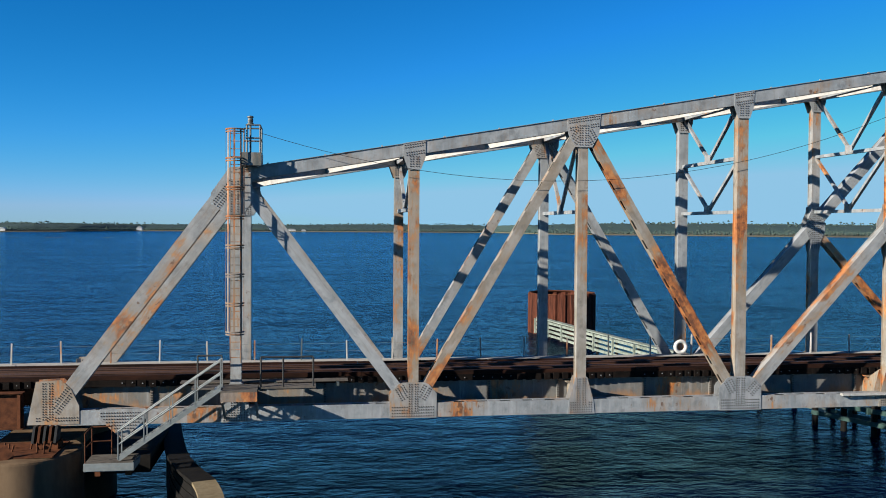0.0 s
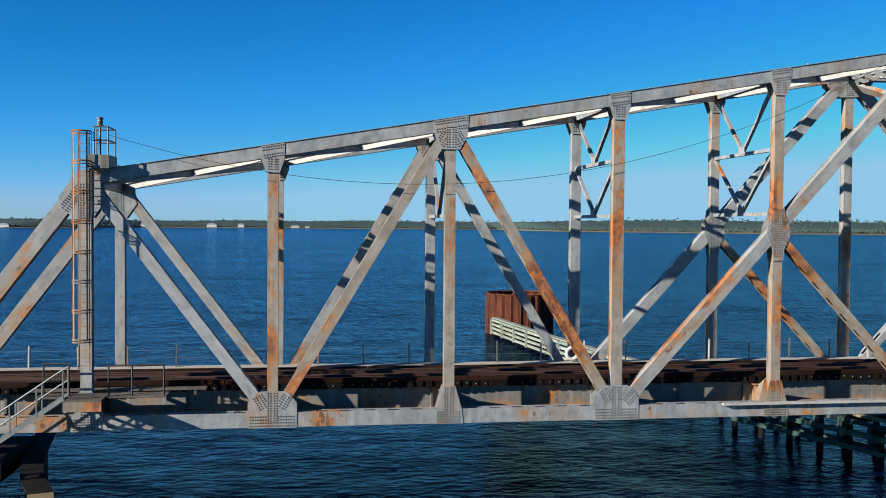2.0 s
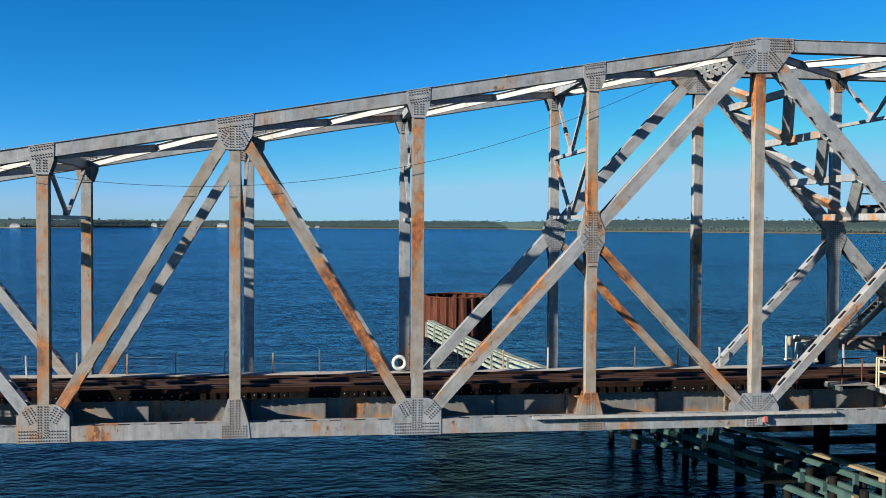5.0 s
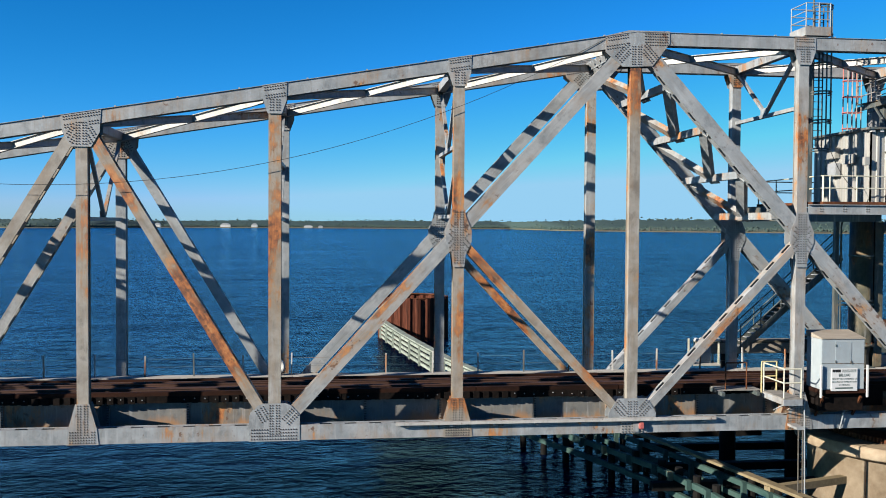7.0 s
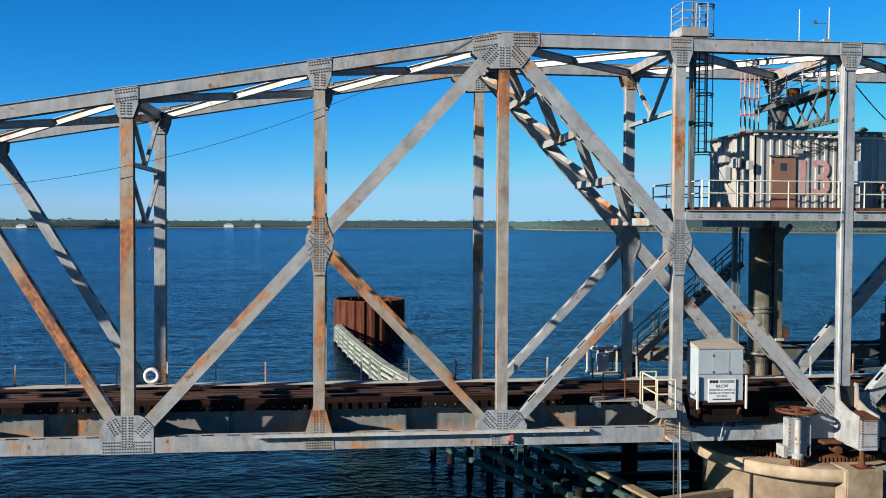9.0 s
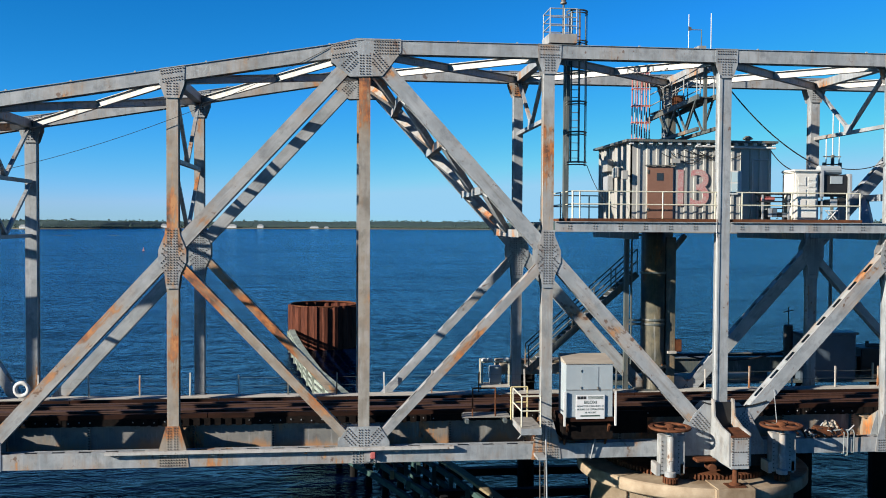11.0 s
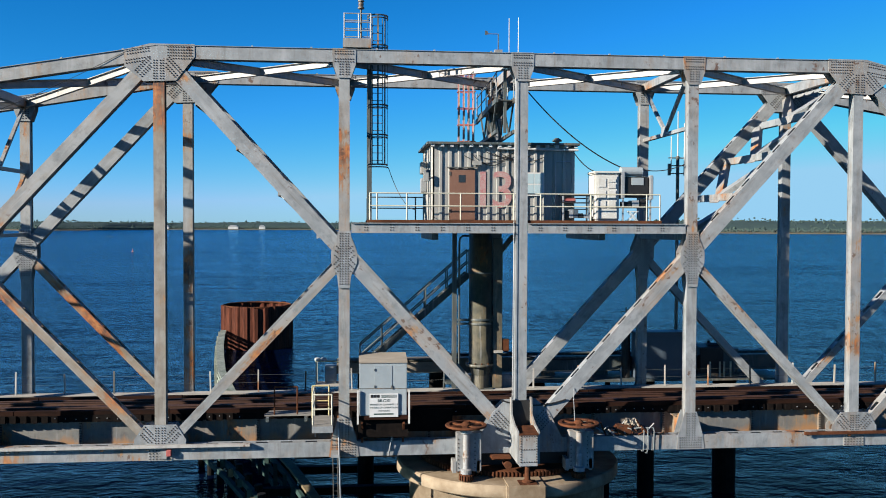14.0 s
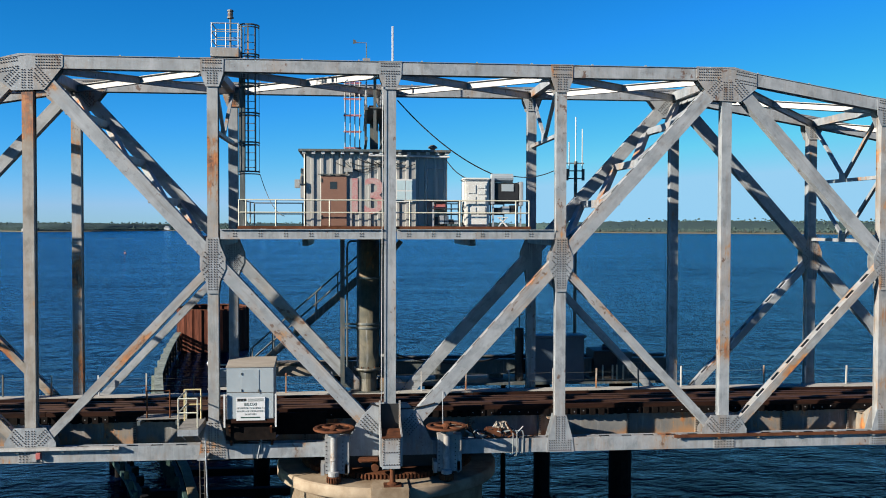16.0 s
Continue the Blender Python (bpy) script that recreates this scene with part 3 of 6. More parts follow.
def build_truss(label, stained, rusty_verticals, diagonal_rust):
    t = thing("truss", label, "bridge truss", "pair of swing span trusses")
    # chords, one length a panel
    for i in range(1, 15):
        a, b = Vector(U(i)), Vector(U(i + 1))
        bm = B()
        add_member(bm, a, b, 0.50)
        m, n = frame_of(a, b)
        add_box(bm, (0, -D / 2 - 0.04, 0.245), (n, D / 2 + 0.04, 0.262), m)
        chord = part("top_chord", bm, STEEL_CLEAN if 5 < i < 11 else STEEL_RUSTY if i == 5 else STEEL, t)
        for q in (0.18, 0.5, 0.82):
            bm = B()
            add_box(bm, (n * q - 0.035, -D / 2 - 0.02, 0.262), (n * q + 0.035, -D / 2 + 0.05, 0.31), m)
            part("lug", bm, GALV, chord)
    for i in range(16):
        a, b = L(i), L(i + 1)
        bm = B()
        add_member(bm, a, b, 0.58, holes=True)
        part("bottom_chord", bm, STEEL, t)
    # end posts, verticals and diagonals
    for a, b in ((L(0), U(1)), (L(16), U(15))):
        member("end_post", a, b, 0.58, D, False, STEEL_RUSTY, t)
    for i in range(1, 16):
        member("vertical", L(i), U(i), 0.47 if i in (4, 8, 12) else 0.42, D - 0.07, False, STEEL_HEAVY if i in stained else STEEL_RUSTY if i in rusty_verticals else STEEL_CLEAN if i in (8, 9) else STEEL, t)
    for (a, b, w, holes), rusty in zip((
        (U(1), L(2), 0.44, True), (L(2), U(3), 0.41, True), (U(3), L(4), 0.41, True), (L(4), U(6), 0.50, False), (M(5), L(6), 0.33, True),
        (U(6), L(8), 0.55, True), (L(6), M(7), 0.33, True),
        (U(10), L(8), 0.55, True), (L(10), M(9), 0.33, False), (L(12), U(10), 0.50, False), (M(11), L(10), 0.33, True),
        (U(13), L(12), 0.41, True), (L(14), U(13), 0.41, True), (U(15), L(14), 0.44, True)), diagonal_rust):
        member("diagonal", a, b, w, D - 0.014, holes, (STEEL_CLEAN, STEEL_RUSTY, STEEL_HEAVY)[rusty], t)
    # gusset plates
    for i in range(1, 16):
        x, z = P * (i - 8), top_z(i)
        sl = 0.17 if i <= 5 else (-0.17 if i >= 11 else 0.0)
        if i in (3, 13):
            poly = [(x - 0.72, z - sl * 0.72), (x + 0.72, z + sl * 0.72), (x + 0.66, z - 0.75), (x + 0.36, z - 1.28), (x - 0.36, z - 1.28), (x - 0.66, z - 0.75)]
            d1 = slope(U(3), L(4))
            spots = rivet_rows(poly, (x, z - 0.3), [(-90, PAIR, 0.1, 1.2), (d1, PAIR, 0.4, 1.4), (180 - d1, PAIR, 0.4, 1.4), (math.degrees(math.atan(sl)), (-0.2, -0.1, 0.1, 0.2), -0.7, 0.7)])
        elif i in (6, 10):
            f = 1 if i == 6 else -1
            poly = [(x - f * 1.25, z - 0.21), (x - f * 0.3, z + 0.03), (x + f * 1.35, z + 0.03), (x + f * 1.35, z - 0.45), (x + f * 0.65, z - 1.35), (x - f * 0.55, z - 1.40), (x - f * 1.25, z - 0.85)]
            d1, d2 = slope(U(6), L(4)), slope(U(6), L(8))
            ways = [(-90, PAIR, 0.3, 1.4), (d1 if f > 0 else 180 - d1, PAIR, 0.4, 1.7), (d2 if f > 0 else 180 - d2, PAIR, 0.4, 1.7), (0 if f > 0 else 180, (-0.22, -0.11, 0.0, 0.11, 0.22), 0.35, 1.4), (190 if f > 0 else -10, (-0.22, -0.11, 0.11, 0.22), 0.35, 1.4)]
            spots = rivet_rows(poly, (x, z - 0.3), ways)
        elif i in (1, 15):
            f = 1 if i == 1 else -1
            poly = [(x - f * 0.95, z - 0.95), (x - f * 0.25, z + 0.05), (x + f * 0.6, z + 0.12), (x + f * 0.6, z - 0.6), (x + f * 0.75, z - 1.1), (x + f * 0.3, z - 1.75), (x - f * 0.35, z - 1.75), (x - f * 0.95, z - 1.4)]
            spots = rivet_rows(poly, (x, z - 0.4), [(-90, PAIR, 0.1, 1.7), (slope(U(1), L(0)) if f > 0 else 180 - slope(U(1), L(0)), PAIR, 0.2, 1.5)])
        else:
            poly = [(x - 0.46, z + 0.01 - sl * 0.46), (x + 0.46, z + 0.01 + sl * 0.46), (x + 0.44, z - 0.62), (x + 0.26, z - 1.12), (x - 0.26, z - 1.12), (x - 0.44, z - 0.62)]
            spots = rivet_rows(poly, (x, z - 0.3), [(-90, PAIR, 0.3, 1.1), (math.degrees(math.atan(sl)), (-0.2, -0.1, 0.1, 0.2), -0.45, 0.45)])
        gusset("gusset_plate", t, poly, spots, STEEL)
    for i in range(1, 16):
        x = P * (i - 8)
        if i % 2:
            poly = [(x - 0.58, 3.93), (x + 0.58, 3.93), (x + 0.52, 4.5), (x + 0.25, 5.45), (x - 0.25, 5.45), (x - 0.52, 4.5)]
            spots = rivet_rows(poly, (x, 4.2), [(90, PAIR, 0.1, 1.3), (0, (-0.2, -0.1, 0, 0.1, 0.2), -0.55, 0.55)])
        elif i in (6, 10):
            poly = [(x - 0.97, 4.53), (x + 0.97, 4.53), (x + 0.97, 4.75), (x + 0.6, 5.32), (x - 0.6, 5.32), (x - 0.97, 4.75)]
            a = slope(L(6), M(7))
            spots = rivet_rows(poly, (x, 4.4), [(90, PAIR, 0.2, 1.0), (a, PAIR, 0.3, 1.3), (180 - a, PAIR, 0.3, 1.3)])
            bm = B()
            add_prism(bm, [(x - 0.45, 3.93), (x + 0.45, 3.93), (x + 0.45, 4.5), (x - 0.45, 4.5)], -0.022, -0.001)
            splice = part("splice_plate", bm, STEEL_RUSTY, t)
            bm = B()
            add_rivets(bm, [(x - 0.39 + 0.13 * k, 3.99 + 0.11 * q) for k in range(7) for q in range(5)], -0.022, -1)
            part("rivets", bm, RIVET, splice, kind="stuff")
        elif i == 8:
            poly = [(x - 1.75, 3.95), (x + 1.75, 3.95), (x + 1.75, 4.4), (x + 1.15, 5.55), (x + 0.7, 6.0), (x - 0.7, 6.0), (x - 1.15, 5.55), (x - 1.75, 4.4)]
            a = slope(L(8), M(9))
            spots = rivet_rows(poly, (x, 4.3), [(a, (-0.24, -0.12, 0, 0.12, 0.24), 0.9, 2.0), (180 - a, (-0.24, -0.12, 0, 0.12, 0.24), 0.9, 2.0), (90, PAIR, 0.2, 1.6)])
        else:
            poly = [(x - 0.95, 3.92), (x + 0.95, 3.92), (x + 0.95, 4.9), (x + 0.62, 5.28), (x + 0.42, 5.36), (x - 0.42, 5.36), (x - 0.62, 5.28), (x - 0.95, 4.9)]
            a = slope(L(4), U(6)) if i in (4, 12) else slope(L(2), U(3))
            a2 = slope(L(2), U(3))
            if i == 12:
                a, a2 = a2, a
            if i == 12:
                a = a2
            spots = rivet_rows(poly, (x, 4.2), [(90, PAIR, 0.0, 1.2), (a, PAIR, 0.62, 1.5), (180 - a2, PAIR, 0.62, 1.5), (0, (-0.2, -0.08, 0.04, 0.16), -0.95, 0.95)])
        gusset("gusset_plate", t, poly, spots, STEEL_HEAVY if i == 5 else STEEL_RUSTY if i in (2, 7) else STEEL)
    for i in (0, 16):
        x, f = P * (i - 8), 1 if i == 0 else -1
        poly = [(x - f * 0.75, 4.0), (x + f * 1.15, 4.0), (x + f * 1.15, 4.7), (x + f * 0.85, 5.35), (x + f * 0.5, 5.7), (x - f * 0.42, 5.65)]
        a = slope(L(0), U(1)) if f > 0 else 180 - slope(L(0), U(1))
        spots = rivet_rows(poly, (x, 4.2), [(90, PAIR, 0.0, 1.5), (a, PAIR, 0.4, 1.9), (0, (-0.15, -0.05, 0.05), -0.4, 1.1)])
        gusset("gusset_plate", t, poly, spots, STEEL_HEAVY)
    for i in (5, 7, 9, 11):
        x, z = P * (i - 8), 11.65
        poly = [(x - 0.22, z - 1.12), (x + 0.22, z - 1.12), (x + 0.27, z - 0.65), (x + 0.5, z - 0.15), (x + 0.5, z + 0.3), (x + 0.27, z + 0.85), (x + 0.25, z + 1.1), (x - 0.25, z + 1.1), (x - 0.27, z + 0.85), (x - 0.5, z + 0.3), (x - 0.5, z - 0.15), (x - 0.27, z - 0.65)]
        hull = [(x - 0.3, z - 1.1), (x + 0.3, z - 1.1), (x + 0.52, z), (x + 0.3, z + 1.1), (x - 0.3, z + 1.1), (x - 0.52, z)]
        spots = rivet_rows(hull, (x, z), [(90, (-0.16, -0.06, 0.06, 0.16), -1.05, 1.05), (45, (-0.15, 0, 0.15), -0.7, 0.7), (135, (-0.15, 0, 0.15), -0.7, 0.7)])
        gusset("gusset_plate", t, poly, spots, STEEL)
    return t


build_truss("weathered grey riveted steel truss with rust streaks", (2, 3, 4, 5, 6), (1, 7, 11, 12, 13, 14), (0, 2, 2, 1, 2, 0, 1, 0, 0, 0, 1, 1, 1, 0))
far = build_truss("grey riveted steel truss crossed by shadow bands", (), (2, 5, 6, 11), (1, 1, 0, 0, 2, 0, 0, 0, 0, 0, 0, 0, 1, 0))
far.matrix_world = pose(0, W, 0)

# ---- bracing between the trusses ----
YN, YF = D, W                   # inner faces


def sway(i, levels, single=False):
    """An upright V-braced frame between two facing verticals; levels: the heights of its horizontal struts."""
    x = P * (i - 8)
    s = thing("sway_frame", "V-shaped riveted steel cross frame joining both trusses", "bracing", "sway frames")
    z0 = top_z(i) - 0.35
    bm = B()
    add_beam(bm, (x, YN, z0), (x, YF, z0), 0.34, 0.3, (1, 0, 0))
    part("top_strut", bm, STEEL, s)
    for z in levels:
        for a, b in (((x, YN, z0 - 0.1), (x, (YN + YF) / 2, z + 0.1)), ((x, YF, z0 - 0.1), (x, (YN + YF) / 2, z + 0.1))):
            bm = B()
            add_beam(bm, a, b, 0.13, 0.14, (1, 0, 0))
            part("brace", bm, STEEL, s)
        bm = B()
        add_beam(bm, (x, YN, z), (x, YF, z), 0.15, 0.18, (1, 0, 0))
        part("strut", bm, STEEL, s)
        bm = B()
        add_box(bm, (x - 0.1, (YN + YF) / 2 - 0.28, z - 0.02), (x - 0.08, (YN + YF) / 2 + 0.28, z + 0.34))
        part("gusset_plate", bm, STEEL, s)
        z0 = z
    return s


for i, levels in ((2, (12.35,)), (3, (12.3,)), (4, (14.65, 12.35)), (5, (15.25, 12.5)), (7, (17.0,)), (9, (17.0,)), (11, (15.35, 12.6)), (12, (14.65, 12.35)), (13, (12.3,)), (14, (12.35,))):
    sway(i, levels)
for i in (1, 6, 8, 10, 15):
    x, z = P * (i - 8), top_z(i) - 0.35
    s = thing("cross_strut", "grey steel strut across the truss tops", "bracing", "top cross struts")
    bm = B()
    add_beam(bm, (x, YN, z), (x, YF, z), 0.42, 0.34, (1, 0, 0))
    part("strut", bm, STEEL, s)
# lateral bracing under the top chords
for i in range(1, 15):
    s = thing("lateral_bracing", "crossed steel bracing between the top chords, painted sunlit pale", "bracing", "top lateral bracing")
    za, zb = top_z(i) - 0.42, top_z(i + 1) - 0.42
    xa, xb = P * (i - 8), P * (i - 7)
    for a, b in (((xa, YN, za), (xb, YF, zb)), ((xa, YF, za), (xb, YN, zb))):
        bm = B()
        add_beam(bm, a, b, 0.27, 0.03, (0.0, 1.0, 0.0))
        add_beam(bm, Vector(a) + Vector((0, 0, 0.135)), Vector(b) + Vector((0, 0, 0.135)), 0.02, 0.26, (0, 1, 0))
        add_beam(bm, Vector(a) - Vector((0, 0, 0.135)), Vector(b) - Vector((0, 0, 0.135)), 0.02, 0.2, (0, 1, 0))
        part("brace", bm, BRACE_WHITE, s)
# V bracing in the slope of the heavy diagonals
for f in (-1, 1):
    s = thing("portal_bracing", "heavy V-shaped steel bracing between sloping diagonals", "bracing", "portal bracing")
    slant = Vector((f * 7.0, 0, 7.45)).normalized()
    stops = [Vector((f * x, 0, z)) for x, z in ((14.05, 19.15), (12.6, 17.72), (11.05, 16.02), (9.45, 14.25), (7.95, 12.6))]
    for k, p in enumerate(stops[1:]):
        bm = B()
        add_member(bm, (p.x, YN, p.z), (p.x, YF, p.z), 0.30, 0.26)
        part("strut", bm, STEEL_RUSTY if k % 2 else STEEL, s)
        bm = B()
        add_beam(bm, (p.x, 2.85, p.z), (p.x, 3.8, p.z), 0.62, 0.03, (1, 0, -f))
        part("node_plate", bm, STEEL, s)
    for p, q in zip(stops, stops[1:]):
        for y0 in (YN, YF):
            a, b = Vector((p.x, y0, p.z)) - slant * 0.1, Vector((q.x, 3.32, q.z)) + slant * 0.1
            bm = B()
            add_beam(bm, a, b, 0.44, 0.22, (1, 0, -f))
            part("brace", bm, STEEL_RUSTY if y0 == YF else STEEL, s)
    # pierced portal plate at the top
    bm = B()
    y0, y1 = YN + 0.02, YF - 0.02
    n = 7
    top, low = Vector((f * 14.35, 0, 19.55)), Vector((f * 13.95, 0, 18.98))
    out = Vector((1, 0, -f * 0.7)).normalized() * 0.015
    for c in range(n):
        ya, yb = y0 + (y1 - y0) * c / n, y0 + (y1 - y0) * (c + 1) / n
        outer, inner = [], []
        for k in range(12):
            a = 2 * math.pi * k / 12
            u, v = math.cos(a), math.sin(a)
            e = max(abs(u), abs(v))
            outer.append(((ya + yb) / 2 + (yb - ya) / 2 * u / e, 0.5 + 0.5 * v / e))
            inner.append(((ya + yb) / 2 + 0.17 * u, 0.5 + 0.24 * v))
        rings = [[bm.verts.new(low.lerp(top, h) + Vector((0, y, 0)) + o * out) for y, h in ring] for ring in (outer, inner) for o in (-1, 1)]
        for k in range(12):
            j = (k + 1) % 12
            for r, q in ((0, 2), (1, 3), (2, 3), (0, 1)):
                bm.faces.new([rings[r][k], rings[r][j], rings[q][j], rings[q][k]])
    bmesh.ops.remove_doubles(bm, verts=bm.verts[:], dist=0.001)
    part("pierced_plate", bm, STEEL_CLEAN, s)

# ---- floor and track ----
fl = thing("bridge_floor", "grey steel floor beams and stringers under the track", "bridge floor")
for i in range(17):
    bm = B()
    x = P * (i - 8)
    ends = [(D, 4.02), (W, 4.02), (W, 5.45), (W - 0.35, 5.42), (W - 1.0, 5.02), (D + 1.0, 5.02), (D + 0.35, 5.42), (D, 5.45)]
    sides = [[bm.verts.new((x + o, y, z)) for y, z in ends] for o in (-0.02, 0.02)]
    bm.faces.new(sides[0])
    bm.faces.new(sides[1][::-1])
    for k in range(8):
        bm.faces.new([sides[0][k], sides[1][k], sides[1][(k + 1) % 8], sides[0][(k + 1) % 8]])
    add_box(bm, (x - 0.2, D + 1.0, 4.98), (x + 0.2, W - 1.0, 5.02))
    add_box(bm, (x - 0.2, D, 3.98), (x + 0.2, W, 4.02))
    part("floor_beam", bm, FLOOR_BEAM, fl)
for y in (2.05, W + D - 2.05):
    for i in range(16):
        x0, x1 = P * (i - 8) + 0.03, P * (i - 7) - 0.03
        bm = B()
        add_box(bm, (x0, y - 0.015, 4.15), (x1, y + 0.015, 5.06))
        add_box(bm, (x0, y - 0.16, 5.06), (x1, y + 0.16, 5.09))
        add_box(bm, (x0, y - 0.16, 4.12), (x1, y + 0.16, 4.15))
        for k in (0.06, 0.5, 0.94):
            xs = x0 + (x1 - x0) * k
            add_box(bm, (xs - 0.05, y - 0.12, 4.15), (xs + 0.05, y - 0.015, 5.06))
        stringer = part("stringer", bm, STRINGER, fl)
        bm = B()
        spots = [(x0 + (x1 - x0) * k + o, 4.2 + 0.1 * q) for k in (0.06, 0.5, 0.94) for o in (-0.02, 0.02) for q in range(9)]
        add_rivets(bm, spots, y - 0.12, -1)
        part("rivets", bm, RIVET, stringer, kind="stuff")
X0, X1 = -110.0, 75.0           # the track runs on over the neighbouring spans
track = thing("railway_track", "rusty rails on dark timber ties across the bridge", "railway track")
tie_bm = B()
add_box(tie_bm, (-0.12, 1.68, 5.10), (0.12, 4.96, 5.37))
tie_me = mesh_of("tie", tie_bm, TIE)
k = 0
x = -64.0
while x < 40:
    o = new("tie", tie_me)
    o.parent = track
    o.location = (x, 0.06 * math.sin(k * 12.9), 0.012 * math.sin(k * 7.1))
    k += 1
    x += 0.40
bolt = B()
add_rod(bolt, (0, 1.655, 5.25), (0, 1.69, 5.25), 0.022, 6)
bolt_me = mesh_of("bolt", bolt, GALV)
for k in range(250):
    if (k * 7919) % 11 < 8:
        o = new("bolt", bolt_me)
        o.parent = track
        o.location = (-64.0 + 0.4 * k, 0.03 * math.sin(k * 12.9), 0.03 * math.sin(k * 4.7))
# dark boards added to block light through the gaps between ties
for y0 in (1.73, 4.85):
    bm = B()
    add_box(bm, (X0, y0, 5.11), (X1, y0 + 0.06, 5.362))
    part("tie_spacer", bm, TIE, track)
bm = B()
for a, b in ((X0, -64.2), (40.2, X1)):
    x = a
    while x < b:
        add_box(bm, (x - 0.12, 1.68, 5.10), (x + 0.12, 4.96, 5.37))
        x += 0.4
part("ties", bm, TIE, track, kind="stuff")
for y in (3.32 - 0.75, 3.32 + 0.75):
    bm = B()
    add_box(bm, (X0, y - 0.07, 5.37), (X1, y + 0.07, 5.39))
    add_box(bm, (X0, y - 0.01, 5.39), (X1, y + 0.01, 5.50))
    add_box(bm, (X0, y - 0.036, 5.50), (X1, y + 0.036, 5.545))
    part("rail", bm, RAIL, track)
for y in (3.32 - 0.42, 3.32 + 0.42):
    bm = B()
    add_box(bm, (X0, y - 0.06, 5.37), (X1, y + 0.06, 5.39))
    add_box(bm, (X0, y - 0.01, 5.39), (X1, y + 0.01, 5.48))
    add_box(bm, (X0, y - 0.033, 5.48), (X1, y + 0.033, 5.52))
    part("guard_rail", bm, RAIL, track)
for y in (1.86, 4.78):
    for k in range(31):
        bm = B()
        add_box(bm, (X0 + 6 * k + 0.015, y - 0.11, 5.37), (X0 + 6 * k + 5.985, y + 0.11, 5.54 + 0.012 * math.sin(5.1 * k)))
        part("guard_timber", bm, DECK_RUST, track)
wk = thing("walkway", "bleached timber walkway along the track", "walkway")
rng = random.Random(21)
for y in (5.50, 5.72, 5.94):
    x = X0 - rng.uniform(0, 3)
    while x < X1:
        n = rng.uniform(3.6, 4.8)
        lift = rng.uniform(-0.006, 0.012)
        bm = B()
        add_box(bm, (x + 0.01, y + rng.uniform(-0.008, 0.008), 5.42 + lift), (x + n - 0.01, y + 0.21, 5.47 + lift))
        part("plank", bm, WALKWAY, wk)
        x += n


def bar(name, parent, a, b, w, d, material, across=(0, 1, 0), label=""):
    bm = B()
    add_beam(bm, a, b, w, d, across)
    return part(name, bm, material, parent, label)


def rod(name, parent, a, b, r, material, sides=8, label=""):
    bm = B()
    add_rod(bm, a, b, r, sides)
    return part(name, bm, material, parent, label)


def block(name, parent, lo, hi, material, label="", bevel=0.0):
    bm = B()
    add_box(bm, lo, hi)
    if bevel:
        bmesh.ops.bevel(bm, geom=bm.edges[:], offset=bevel, segments=2, affect="EDGES")
    return part(name, bm, material, parent, label)


def hung(name, parent, a, b, sag, r, material, steps=24):
    """A cable that sags between two points."""
    bm = B()
    a, b = Vector(a), Vector(b)
    pts = [a.lerp(b, k / steps) - Vector((0, 0, sag * 4 * (k / steps) * (1 - k / steps))) for k in range(steps + 1)]
    add_tube(bm, pts, r, 5)
    return part(name, bm, material, parent)


def railing(name, label, pts, top, mids, material, post=0.045, r=0.026, group=""):
    """A handrail along a line of floor points, with a post at each."""
    t = thing(name, label, "railing", group)
    for p in pts:
        rod("post", t, p, (p[0], p[1], p[2] + top), post / 2, material)
    for p, q in zip(pts, pts[1:]):
        for k, h in enumerate((top, *mids)):
            rod("top_rail" if k == 0 else "mid_rail", t, (p[0], p[1], p[2] + h), (q[0], q[1], q[2] + h), r, material)
    return t


def caged_ladder(label, x, y, z0, z1, cage0, material, radius=0.36, facing=-1, group="caged ladders"):
    """A ladder with safety hoops; it stands at (x, y) and is climbed from the side that facing names."""
    t = thing("caged_ladder", label, "ladder", group)
    for s in (-0.2, 0.2):
        bar("stile", t, (x + s, y, z0), (x + s, y, z1), 0.065, 0.03, material, (1, 0, 0))
    z = z0 + 0.2
    while z < z1:
        rod("rung", t, (x - 0.2, y, z), (x + 0.2, y, z), 0.016, material, 6)
        z += 0.3
    start, end = (-200, 20) if facing < 0 else (-20, 200)
    zs = []
    count = round((z1 - cage0) / 1.18)
    for k in range(count + 1):
        z = cage0 + (z1 - cage0) * k / count
        zs.append(z)
        bm = B()
        add_hoop(bm, (x, y + facing * 0.28, z), radius, 0.034, start, end, 14, 5)
        add_hoop(bm, (x, y + facing * 0.28, z - 0.1), radius, 0.026, start, end, 14, 5)
        part("hoop", bm, material, t)
    for a in range(5):
        ang = radians(start + (end - start) * (a + 0.5) / 5)
        px, py = x + radius * math.cos(ang), y + facing * 0.28 + radius * math.sin(ang)
        bar("cage_strap", t, (px, py, cage0), (px, py, zs[-1]), 0.065, 0.015, material, (math.cos(ang), math.sin(ang), 0))
    return t


CAGE_RUST = painted_steel("rusty_cage_paint", (0.15, 0.12, 0.10), (0.26, 0.225, 0.195), 0.50)
